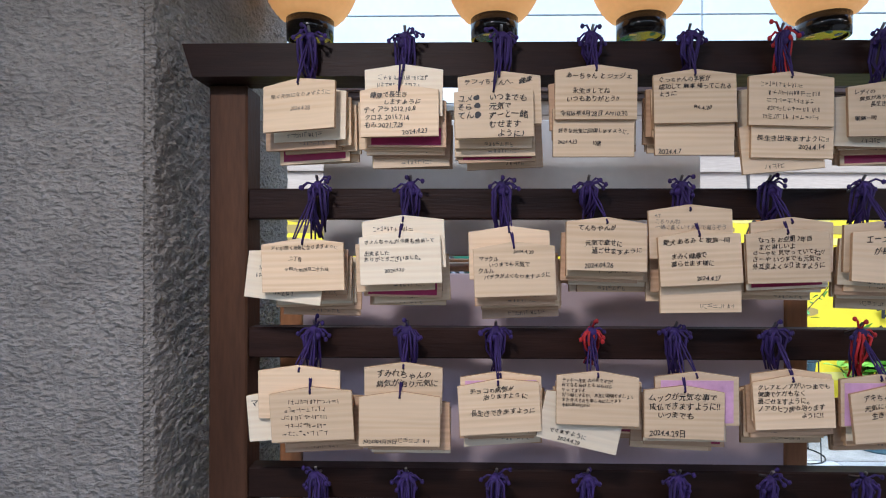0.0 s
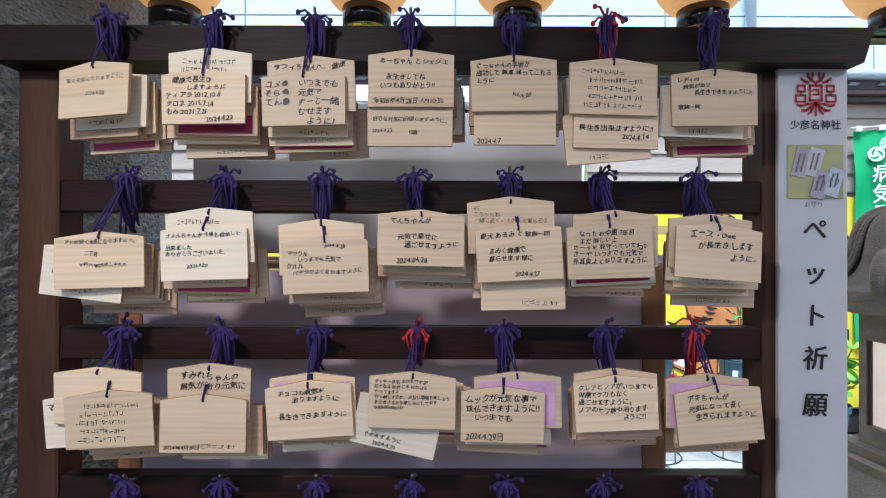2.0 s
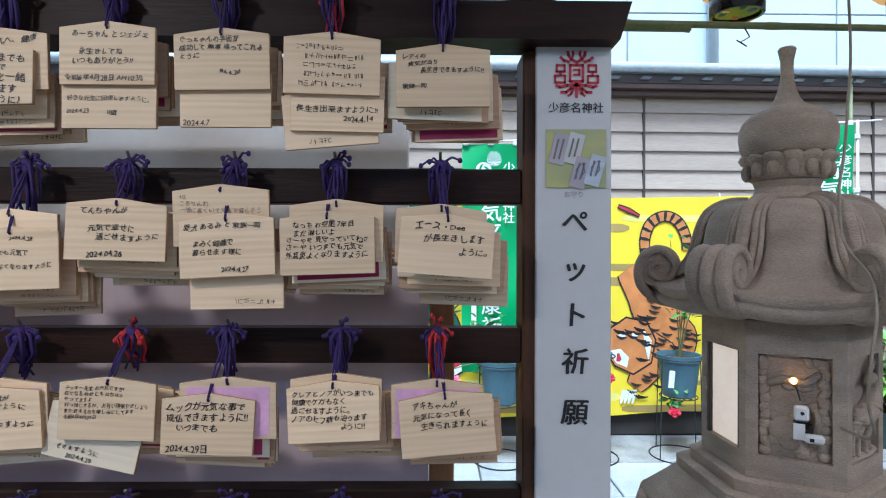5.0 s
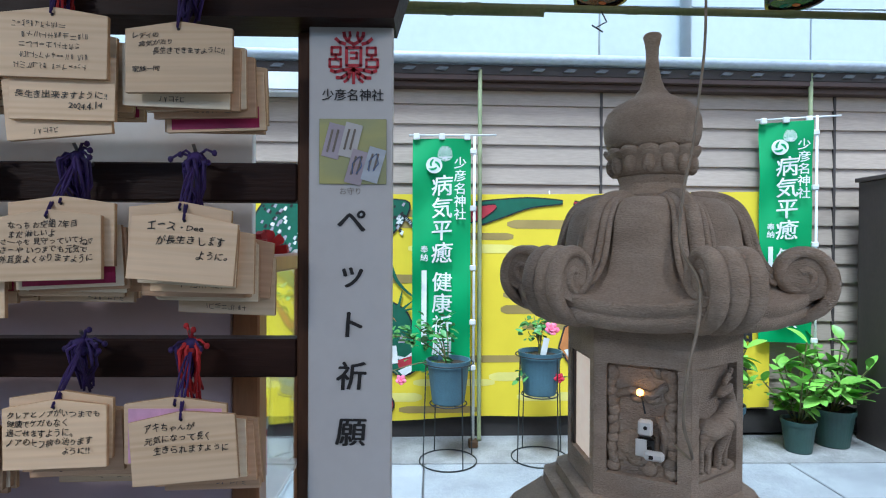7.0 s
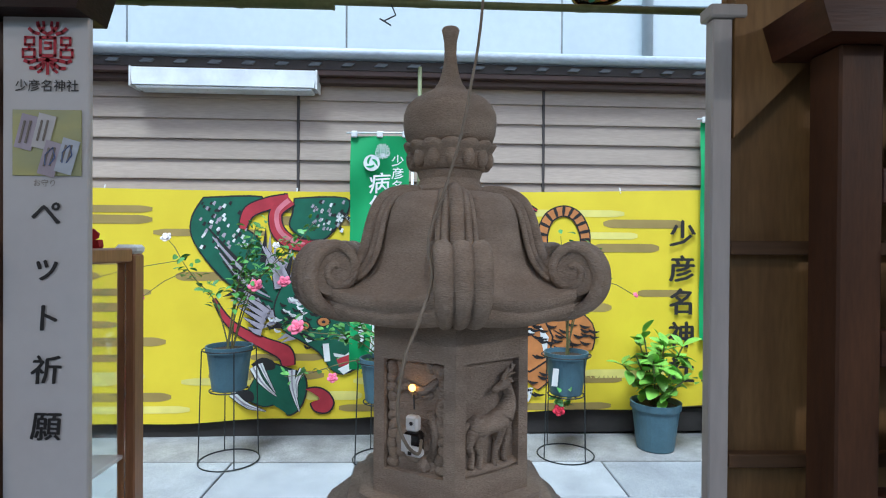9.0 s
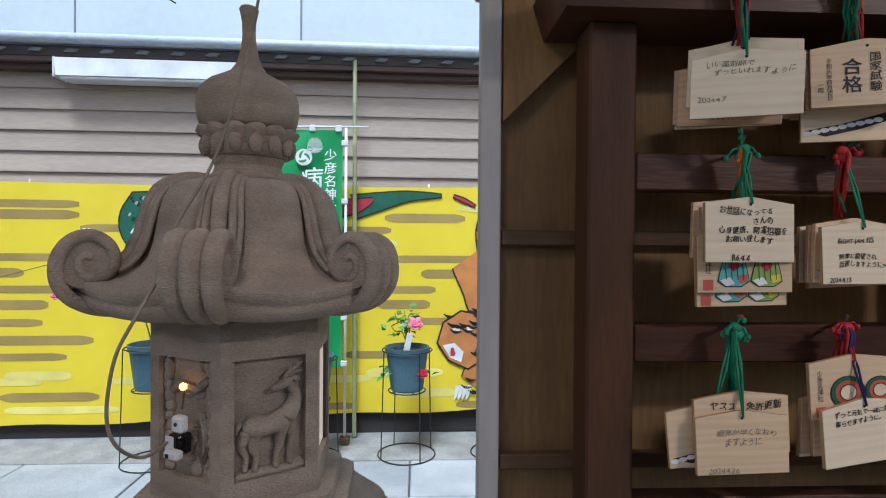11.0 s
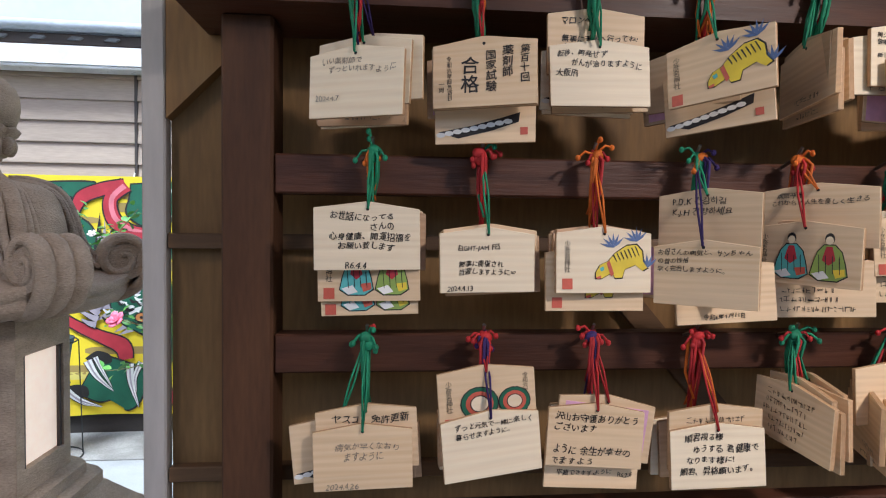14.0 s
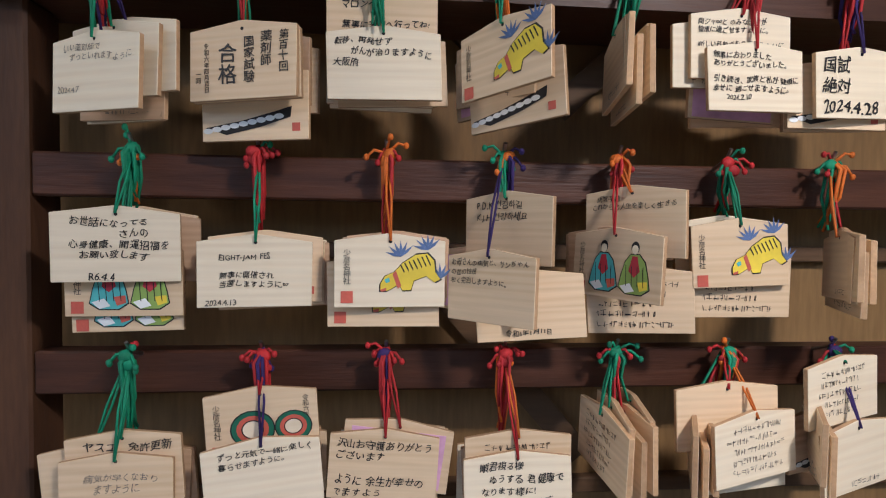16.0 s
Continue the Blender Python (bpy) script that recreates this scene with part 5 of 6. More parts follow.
    part("jewel", lathe([(0.088, 1.818), (0.099, 1.824), (0.106, 1.842), (0.109, 1.865), (0.108, 1.886), (0.101, 1.906), (0.084, 1.923), (0.060, 1.936), (0.040, 1.948), (0.028, 1.965), (0.021, 1.985), (0.016, 2.010),
                         (0.014, 2.035), (0.015, 2.060), (0.0185, 2.078), (0.021, 2.088), (0.018, 2.093)], 40), STONE, s, "onion-shaped jewel finial", smooth=True)
    return s


def deer(lo, flip):
    """A slender standing deer that looks back over its shoulder, in low relief."""
    bm = bmesh.new()
    y = 0.016

    def limb(points, radii, sides=10):
        line = smoothline([(x * flip, y + d, lo + z) for x, d, z in points], 4)
        n = len(line) - 1
        rad = []
        for i in range(n + 1):
            f = i / n * (len(radii) - 1)
            k = min(int(f), len(radii) - 2)
            rad.append(radii[k] + (radii[k + 1] - radii[k]) * (f - k))
        tube(line, rad, sides, bm)
    limb([(-0.050, 0.002, 0.102), (-0.034, 0, 0.104), (-0.005, 0, 0.102), (0.022, 0, 0.110), (0.040, 0, 0.118)], [0.012, 0.024, 0.020, 0.023, 0.014], 14)
    limb([(0.030, -0.002, 0.116), (0.045, -0.003, 0.140), (0.047, -0.004, 0.164), (0.034, -0.006, 0.184)], [0.021, 0.015, 0.010, 0.009], 12)
    limb([(0.038, -0.006, 0.188), (0.018, -0.009, 0.184), (0.000, -0.009, 0.176)], [0.009, 0.0085, 0.0045])
    limb([(0.036, -0.006, 0.190), (0.048, -0.006, 0.192), (0.056, -0.005, 0.188)], [0.004, 0.005, 0.002], 6)
    limb([(0.026, -0.006, 0.192), (0.032, -0.006, 0.206), (0.050, -0.005, 0.216), (0.062, -0.004, 0.226)], [0.004, 0.0038, 0.0033, 0.002], 6)
    limb([(0.036, -0.006, 0.209), (0.040, -0.006, 0.222)], [0.003, 0.0018], 6)
    limb([(0.050, -0.005, 0.216), (0.054, -0.005, 0.229)], [0.003, 0.0018], 6)
    limb([(0.030, -0.005, 0.194), (0.046, -0.004, 0.204), (0.064, -0.003, 0.206)], [0.0035, 0.003, 0.0018], 6)
    for points in ([(-0.042, 0, 0.096), (-0.052, 0, 0.066), (-0.044, 0, 0.044), (-0.047, 0, 0.014)], [(-0.030, -0.003, 0.094), (-0.034, -0.003, 0.062), (-0.026, -0.003, 0.042), (-0.030, -0.003, 0.012)],
                   [(0.020, -0.003, 0.098), (0.018, -0.003, 0.064), (0.012, -0.003, 0.042), (0.010, -0.003, 0.012)], [(0.036, 0, 0.100), (0.042, 0, 0.066), (0.038, 0, 0.042), (0.040, 0, 0.014)]):
        limb(points, [0.016, 0.0085, 0.0055, 0.006])
    limb([(-0.052, 0, 0.112), (-0.060, 0, 0.104), (-0.062, 0, 0.092)], [0.005, 0.006, 0.003], 6)
    limb([(-0.066, 0.003, 0.004), (-0.02, 0, 0.008), (0.03, 0, 0.005), (0.066, 0.003, 0.010)], [0.008, 0.010, 0.009, 0.010])
    return bm


def rocks(lo, hi, seed):
    """Low relief of rounded rocks, a rough border and swirls."""
    rnd = random.Random(seed + 3)
    bm = bmesh.new()
    y = 0.018
    for side in (-1, 1):
        z = lo + 0.012
        while z < hi - 0.01:
            blob((side * (0.060 + rnd.uniform(-0.004, 0.004)), y, z), (rnd.uniform(0.010, 0.016), 0.011, rnd.uniform(0.012, 0.020)), (0, rnd.uniform(-40, 40), 0), 6, 8, bm)
            z += 0.020
    blob((-0.020, y, lo + 0.062), (0.032, 0.014, 0.032), (0, 0, 0), 8, 12, bm)
    blob((-0.016, y - 0.008, lo + 0.058), (0.018, 0.010, 0.018), (0, 0, 0), 8, 12, bm)
    for k in range(16):
        blob((rnd.uniform(-0.055, 0.055), y + 0.002, rnd.uniform(lo + 0.012, hi - 0.012)), (rnd.uniform(0.010, 0.022), 0.010, rnd.uniform(0.008, 0.018)), (0, rnd.uniform(-60, 60), 0), 6, 8, bm)
    tube([(-0.05, y, lo + 0.165), (-0.02, y - 0.006, lo + 0.180), (0.02, y - 0.006, lo + 0.172), (0.05, y, lo + 0.195)], 0.009, 7, bm)
    tube([(0.035, y, lo + 0.030), (0.048, y - 0.005, lo + 0.085), (0.036, y - 0.005, lo + 0.130)], 0.009, 7, bm)
    return bm


stone_lantern()


cable = [(1.83, 1.535, 2.62), (1.798, 1.450, 2.099), (1.770, 1.420, 1.906), (1.748, 1.401, 1.797), (1.720, 1.379, 1.702), (1.687, 1.319, 1.599), (1.694, 1.259, 1.530), (1.672, 1.219, 1.458),
         (1.648, 1.200, 1.393), (1.638, 1.196, 1.306), (1.652, 1.200, 1.257), (1.672, 1.240, 1.225), (1.676, 1.313, 1.222)]
solid("power_cable", tube(smoothline(cable, 6), 0.0030, 8), CABLE, "thin beige power cable drooping to the stone lantern's plug", "cable", smooth=True)


# ---- banner ----
def cloth(x, z, off=0.0):
    """A point of the sagging yellow banner, off metres before its surface."""
    y = -0.075 + 0.007 * math.sin(x * 2.1 + z * 0.8) + 0.0025 * math.sin(x * 4.3 - z * 2.0)
    return Vector((x, y - off * 1.2 - (0.004 if off > 0.003 else 0), z))


B0, B1 = -1.75, 4.10


def banner_edge(x):
    f = (x - B0) / (B1 - B0)
    top = 2.035 - 0.035 * math.sin(math.pi * f) + 0.035 * f
    low = 0.10 + 0.125 * f + 0.010 * math.sin(x * 5)
    return low, top


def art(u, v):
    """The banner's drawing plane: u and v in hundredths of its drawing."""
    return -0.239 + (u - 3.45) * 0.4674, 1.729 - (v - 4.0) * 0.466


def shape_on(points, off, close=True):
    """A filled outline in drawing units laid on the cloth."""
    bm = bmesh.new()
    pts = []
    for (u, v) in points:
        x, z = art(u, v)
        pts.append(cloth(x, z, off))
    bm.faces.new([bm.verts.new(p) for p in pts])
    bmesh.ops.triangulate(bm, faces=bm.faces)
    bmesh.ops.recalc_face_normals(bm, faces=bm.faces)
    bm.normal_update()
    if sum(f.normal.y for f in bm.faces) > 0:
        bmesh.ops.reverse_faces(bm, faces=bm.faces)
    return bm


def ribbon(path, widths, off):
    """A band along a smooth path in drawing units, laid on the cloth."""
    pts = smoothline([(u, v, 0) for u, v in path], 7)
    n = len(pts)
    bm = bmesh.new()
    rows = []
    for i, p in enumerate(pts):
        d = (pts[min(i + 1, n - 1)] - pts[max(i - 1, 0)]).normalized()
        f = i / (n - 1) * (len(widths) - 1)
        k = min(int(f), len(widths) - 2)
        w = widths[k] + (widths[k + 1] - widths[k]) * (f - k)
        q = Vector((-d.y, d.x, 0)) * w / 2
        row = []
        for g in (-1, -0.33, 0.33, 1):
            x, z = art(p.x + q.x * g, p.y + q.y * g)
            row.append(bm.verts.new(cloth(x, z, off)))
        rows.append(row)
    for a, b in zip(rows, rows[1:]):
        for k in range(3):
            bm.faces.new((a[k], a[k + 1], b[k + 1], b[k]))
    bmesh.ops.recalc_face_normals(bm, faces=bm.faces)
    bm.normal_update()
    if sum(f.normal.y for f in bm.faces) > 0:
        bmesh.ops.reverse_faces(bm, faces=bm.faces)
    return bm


def banner():
    b = thing("banner", WALLM, "wide yellow cloth banner printed with a dragon and tiger", "banner")
    bm = bmesh.new()
    nx, nz = 120, 24
    grid = []
    for i in range(nx + 1):
        x = B0 + (B1 - B0) * i / nx
        low, top = banner_edge(x)
        grid.append([bm.verts.new(cloth(x, low + (top - low) * j / nz)) for j in range(nz + 1)])
    for i in range(nx):
        for j in range(nz):
            bm.faces.new((grid[i][j], grid[i + 1][j], grid[i + 1][j + 1], grid[i][j + 1]))
    b = part("cloth", bm, YELLOW, b, smooth=True)
    rnd = random.Random(5)
    rows = [3.72, 3.90, 4.12, 4.34, 4.62, 4.88, 5.16, 5.42, 5.72, 6.02, 6.30, 6.62, 6.72, 6.98, 7.20]
    for k, v in enumerate(rows):
        u = 0.2 + rnd.uniform(0, 1.4)
        while u < 12.0:
            w = rnd.uniform(0.9, 2.0)
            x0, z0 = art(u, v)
            if x0 + w * 0.4674 < B1 - 0.05 and z0 < 1.93:
                h = 0.155 if k % 2 else 0.125
                pts = []
                for side in (1, -1):
                    cx = u + w - h / 2 if side > 0 else u + h / 2
                    for q in range(7):
                        a = -math.pi / 2 + math.pi * q / 6
                        pts.append((cx + side * h / 2 * math.cos(a), v + side * h / 2 * math.sin(a)))
                m = OLIVE if (k + int(u)) % 3 else LEMON
                part("mist_bar", ribbon([(u, v), (u + w * 0.33, v), (u + w * 0.66, v), (u + w, v)], [0.06, h, h, h, h, h, h, h, 0.06], 0.0015), m, b)
            u += w + rnd.uniform(1.0, 2.6)

    def stroke(path, widths, m, off=0.005, outline=0.05):
        if outline:
            part("print", ribbon(path, [w + outline for w in widths], off - 0.001), BLACK, b)
        part("print", ribbon(path, widths, off), m, b)
    # dragon: body, belly, mane, head, paws
    def patch(points, m, off=0.005, grow=0.03):
        cu = sum(p[0] for p in points) / len(points)
        cv = sum(p[1] for p in points) / len(points)
        pts = [(p.x, p.y) for p in smoothline([(u, v, 0) for u, v in points + points[:1]], 4)[:-1]]
        if grow:
            big = []
            for u, v in pts:
                d = max(math.hypot(u - cu, v - cv), 0.01)
                big.append((cu + (u - cu) * (d + grow) / d, cv + (v - cv) * (d + grow) / d))
            part("print", shape_on(big, off - 0.001), BLACK, b)
        part("print", shape_on(pts, off), m, b)
    rr = random.Random(8)
    patch([(3.66, 3.52), (4.65, 3.50), (4.40, 3.74), (4.32, 4.00), (4.60, 4.25), (4.75, 4.80), (4.95, 5.10), (5.30, 5.25), (5.20, 5.50), (4.60, 5.35), (4.10, 5.00), (3.72, 4.60), (3.47, 4.20), (3.47, 3.85)], DRAGON)
    patch([(5.22, 3.52), (6.08, 3.50), (6.12, 3.75), (5.93, 4.00), (5.70, 4.22), (5.40, 4.20), (5.15, 4.00), (5.20, 3.75)], DRAGON)
    stroke([(4.32, 4.05), (4.44, 3.75), (4.78, 3.60), (5.12, 3.52)], [0.10, 0.20, 0.20, 0.16], CRIMSON, 0.008)
    stroke([(5.14, 3.52), (4.90, 3.75), (4.93, 4.07), (5.16, 4.28), (5.45, 4.33), (5.70, 4.27)], [0.24, 0.20, 0.22, 0.22, 0.18, 0.05], CRIMSON, 0.008)
    part("print", ribbon([(5.12, 3.54), (4.92, 3.75), (4.95, 4.05), (5.16, 4.24), (5.40, 4.30)], [0.09, 0.08, 0.08, 0.08, 0.03], 0.0092), PINKP, b)
    stroke([(3.84, 5.27), (4.05, 5.62), (4.30, 5.84), (4.70, 6.05), (5.05, 6.22), (5.12, 6.45)], [0.03, 0.10, 0.14, 0.18, 0.26, 0.2], CRIMSON, 0.008)
    for k in range(12):
        u, v = 4.62 + k * 0.095, 4.62 + k * 0.085
        part("mane", shape_on([(u, v), (u + 0.13, v + 0.02), (u + 0.16 + rr.uniform(-0.1, 0.12), v - 0.50 - rr.uniform(0, 0.15))], 0.0080), LAVENDER if k % 4 else BLACK, b)
    for k in range(12):
        u, v = 3.98 + k * 0.09, 5.05 + k * 0.07
        part("mane", shape_on([(u + 0.35, v - 0.02), (u + 0.42, v + 0.12), (u + rr.uniform(0, 0.1), v + 0.06 + rr.uniform(-0.02, 0.22))], 0.0080), LAVENDER if k % 4 else BLACK, b)
    for k in range(5):
        part("mane", ribbon([(3.75 + k * 0.06, 4.05 + k * 0.14), (4.2 + k * 0.05, 4.55 + k * 0.14), (4.65 + k * 0.05, 5.0 + k * 0.08)], [0.02, 0.06, 0.02], 0.0084), LAVENDER if k % 2 else BLACK, b)
    for k in range(110):
        f, g = rr.random(), rr.random()
        if k < 62:
            u, v = 3.56 + f * 0.80, 3.60 + g * 0.80
        else:
            u, v = 5.45 + f * 0.58, 3.55 + g * 0.52
        w = rr.uniform(0.6, 1.1)
        part("scale", shape_on([(u, v + 0.01), (u + 0.04 * w, v - 0.045 * w), (u + 0.075 * w, v - 0.03 * w), (u + 0.045 * w, v + 0.04 * w)], 0.0072), WHITEP if k % 3 == 0 else (LAVENDER if k % 3 == 1 else BLACK), b)
    patch([(5.05, 4.98), (5.35, 5.05), (5.75, 5.25), (6.10, 5.45), (6.25, 5.80), (6.35, 6.10), (6.30, 6.45), (6.05, 6.58), (5.85, 6.48), (5.65, 6.20), (5.35, 6.00), (5.05, 5.82), (4.88, 5.45)], DRAGON, 0.0100)
    for pts, m in (([(5.95, 6.32), (6.15, 6.30), (6.28, 6.22), (6.20, 6.45), (6.00, 6.46)], CRIMSON), ([(5.90, 6.22), (6.10, 6.26), (6.30, 6.12), (6.30, 6.18), (6.10, 6.32), (5.92, 6.28)], WHITEP), ([(5.40, 5.68), (5.52, 5.62), (5.60, 5.72), (5.48, 5.78)], TIGER),
                   ([(5.80, 5.60), (5.90, 5.56), (5.95, 5.64), (5.85, 5.69)], TIGER), ([(5.10, 5.25), (5.50, 5.32), (5.75, 5.50), (5.62, 5.50), (5.40, 5.40), (5.12, 5.33)], LAVENDER), ([(5.70, 5.85), (6.00, 5.80), (6.15, 6.0), (5.85, 6.02)], LAVENDER),
                   ([(5.15, 5.62), (5.38, 5.55), (5.36, 5.62), (5.18, 5.70)], WHITEP), ([(5.98, 6.50), (6.22, 6.44), (6.28, 6.36), (6.30, 6.46), (6.08, 6.60)], WHITEP), ([(5.22, 5.80), (5.45, 5.90), (5.62, 6.02), (5.40, 5.98)], BLACK)):
        part("print", shape_on(pts, 0.0118), m, b)
    for path in ([(5.90, 5.38), (5.85, 5.22), (5.83, 5.10)], [(5.98, 5.38), (6.02, 5.22), (6.05, 5.08)], [(6.05, 5.42), (6.14, 5.34), (6.24, 5.26)], [(6.05, 5.45), (6.16, 5.42), (6.26, 5.40)]):
        part("print", ribbon(path, [0.05, 0.035, 0.01], 0.0112), DRAGON, b)
    part("print", ribbon([(5.72, 4.23), (5.84, 4.60), (5.95, 4.90), (6.15, 5.12), (6.36, 5.26)], [0.05, 0.06, 0.06, 0.04, 0.02], 0.0112), DRAGON, b)
    patch([(4.78, 6.38), (5.10, 6.50), (5.38, 6.62), (5.42, 6.90), (5.30, 7.20), (5.10, 7.30), (4.98, 7.10), (4.70, 7.15), (4.40, 7.00), (4.50, 6.92), (4.85, 6.95), (4.62, 6.55)], DRAGON, 0.0095)
    patch([(4.14, 6.95), (4.30, 6.86), (4.50, 6.90), (4.52, 7.06), (4.30, 7.05)], BLACK, 0.0096, 0)
    patch([(5.42, 6.86), (5.62, 6.84), (5.80, 6.92), (5.90, 7.10), (5.80, 7.26), (5.60, 7.24), (5.52, 7.10), (5.66, 7.04), (5.60, 6.96)], CRIMSON, 0.0098)
    patch([(4.48, 6.42), (4.66, 6.30), (4.86, 6.36), (4.88, 6.50), (4.62, 6.52)], BLACK, 0.0102, 0)
    for path, w in (([(4.52, 6.46), (4.66, 6.72), (4.92, 6.98)], 0.13), ([(4.64, 6.40), (4.74, 6.62), (4.90, 6.92)], 0.08), ([(5.18, 6.52), (5.20, 6.85), (5.32, 7.26)], 0.13), ([(5.36, 6.50), (5.26, 6.75), (5.28, 7.00)], 0.09),
                    ([(4.16, 6.92), (4.40, 7.12), (4.74, 7.24)], 0.12), ([(4.22, 6.98), (4.42, 7.16), (4.60, 7.22)], 0.06)):
        part("claw", ribbon(path, [w + 0.03, w * 0.8 + 0.02, 0.02], 0.0112), BLACK, b)
        part("claw", ribbon(path, [w, w * 0.7, 0.01], 0.0124), WHITEP, b)
        part("claw", ribbon(path, [w * 0.25, w * 0.2, 0.005], 0.0134), LAVENDER, b)
    for k in range(5):
        part("claw", ribbon([(6.05 + k * 0.05, 3.75 + k * 0.05), (6.2 + k * 0.05, 3.9 + k * 0.07), (6.32 + k * 0.02, 4.1 + k * 0.09)], [0.05, 0.06, 0.01], 0.0104), (BLACK, WHITEP, BLACK, LAVENDER, BLACK)[k], b)
    # pale mane, cheek spikes, eyes and scale flecks of the dragon's head
    for path in ([(4.94, 5.09), (4.84, 4.68), (4.63, 4.27)],
                 [(4.97, 5.06), (4.88, 4.69), (4.72, 4.35)],
                 [(5.00, 5.03), (4.91, 4.70), (4.81, 4.43)],
                 [(5.03, 5.00), (4.95, 4.71), (4.90, 4.51)],
                 [(5.06, 4.97), (4.98, 4.72), (4.99, 4.59)],
                 [(5.10, 4.94), (5.02, 4.73), (5.08, 4.66)],
                 [(5.34, 5.22), (5.31, 4.87), (5.20, 4.52)],
                 [(5.36, 5.22), (5.33, 4.94), (5.26, 4.65)],
                 [(5.38, 5.22), (5.34, 5.01), (5.33, 4.79)],
                 [(5.40, 5.22), (5.36, 5.08), (5.39, 4.93)],
                 [(4.77, 5.51), (4.59, 5.36), (4.14, 5.09)],
                 [(4.74, 5.59), (4.58, 5.48), (4.21, 5.26)],
                 [(4.71, 5.68), (4.57, 5.59), (4.28, 5.42)],
                 [(4.69, 5.77), (4.56, 5.71), (4.35, 5.59)],
                 [(4.66, 5.86), (4.55, 5.83), (4.43, 5.76)]):
        part("mane", ribbon(path, [0.15, 0.11, 0.02], 0.0140), BLACK, b)
        part("mane", ribbon(path, [0.11, 0.075, 0.01], 0.0150), LAVENDER, b)
    for u, v in ((5.38, 5.74), (5.73, 5.67)):
        for r, m, off in ((0.13, BLACK, 0.0152), (0.10, TIGER, 0.0162), (0.035, BLACK, 0.0172)):
            part("eye_print", shape_on([(u + r * math.cos(k * math.tau / 12), v + 0.72 * r * math.sin(k * math.tau / 12)) for k in range(12)], off), m, b)
    for k in range(34):
        u, v = rr.choice(((5.17, 5.36), (5.44, 5.51), (4.95, 5.60), (5.53, 5.95)))
        u, v = u + rr.uniform(-0.20, 0.20), v + rr.uniform(-0.20, 0.20)
        part("scale_print", ribbon([(u, v), (u + 0.05, v + 0.05), (u + 0.12, v + 0.04)], [0.02, 0.05, 0.01], 0.0144), rr.choice((BLACK, BLACK, WHITEP)), b)
    # far tail of the dragon and the tiger
    stroke([(7.35, 3.72), (7.8, 3.62), (8.3, 3.52), (8.9, 3.50)], [0.42, 0.3, 0.16, 0.03], DRAGON)
    stroke([(7.1, 3.75), (7.4, 3.70), (7.7, 3.58)], [0.3, 0.24, 0.04], CRIMSON, 0.008)
    stroke([(9.10, 3.50), (9.30, 3.58), (9.50, 3.68)], [0.03, 0.06, 0.01], CRIMSON)
    ring = [(9.62, 4.45), (9.60, 4.10), (9.72, 3.80), (9.98, 3.68), (10.22, 3.78), (10.36, 4.05), (10.38, 4.30)]
    stroke(ring, [0.15, 0.16, 0.16, 0.16, 0.16, 0.16, 0.14], TIGER)
    line = smoothline([(u, v, 0) for u, v in ring], 4)
    for k in range(0, len(line) - 1, 2):
        d = (line[k + 1] - line[k]).normalized()
        q = Vector((-d.y, d.x, 0)) * 0.09
        part("stripe", ribbon([(line[k].x - q.x, line[k].y - q.y), (line[k].x, line[k].y), (line[k].x + q.x, line[k].y + q.y)], [0.05, 0.06, 0.03], 0.0065), BLACK, b)
    stroke([(9.35, 4.60), (9.75, 5.2), (9.9, 5.8), (9.75, 6.3), (9.4, 6.8)], [0.6, 0.9, 0.9, 0.6, 0.3], TIGER, 0.005)
    stroke([(9.95, 5.6), (10.3, 5.85), (10.35, 6.2)], [0.5, 0.5, 0.3], TIGER, 0.006)
    face = [(8.95, 5.75), (9.25, 5.55), (9.62, 5.62), (9.78, 5.95), (9.70, 6.35), (9.38, 6.55), (9.05, 6.40), (8.85, 6.10)]
    part("print", shape_on([(9.32 + (u - 9.32) * 1.07, 6.05 + (v - 6.05) * 1.07) for u, v in face], 0.0070), BLACK, b)
    part("print", shape_on(face, 0.0080), TIGER, b)
    for pts, m in (([(8.93, 6.14), (9.14, 6.10), (9.30, 6.26), (9.26, 6.44), (9.06, 6.36)], WHITEP), ([(8.98, 6.20), (9.12, 6.18), (9.18, 6.34), (9.06, 6.33)], CRIMSON), ([(9.1, 5.84), (9.22, 5.80), (9.24, 5.88), (9.12, 5.90)], WHITEP),
                   ([(9.35, 5.82), (9.47, 5.82), (9.46, 5.90), (9.36, 5.90)], WHITEP), ([(9.55, 5.72), (9.72, 5.95), (9.66, 6.35), (9.58, 6.0)], WHITEP)):
        part("print", shape_on(pts, 0.0092), m, b)
    for k in range(60):
        u, v = rr.choice(((9.4, 5.72), (9.6, 6.1), (9.15, 5.75), (9.5, 5.7), (9.85, 5.6), (9.9, 6.1), (10.25, 5.9), (9.65, 5.1), (9.6, 6.6), (9.45, 6.85)))
        u += rr.uniform(-0.22, 0.22)
        v += rr.uniform(-0.22, 0.22)
        part("stripe", ribbon([(u, v), (u + 0.09, v + 0.05), (u + 0.20, v + 0.04)], [0.015, 0.055, 0.01], 0.0104), BLACK, b)
    for k in range(4):
        part("claw", ribbon([(9.20 + k * 0.07, 6.85), (9.17 + k * 0.07, 7.0), (9.14 + k * 0.07, 7.1)], [0.07, 0.06, 0.02], 0.0104), WHITEP, b)
    for ch, v in (("少", 3.86), ("彦", 4.50), ("名", 5.10), ("神", 5.70), ("社", 6.35)):
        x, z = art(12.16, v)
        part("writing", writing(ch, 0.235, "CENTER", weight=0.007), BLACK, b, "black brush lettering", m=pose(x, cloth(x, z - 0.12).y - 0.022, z))
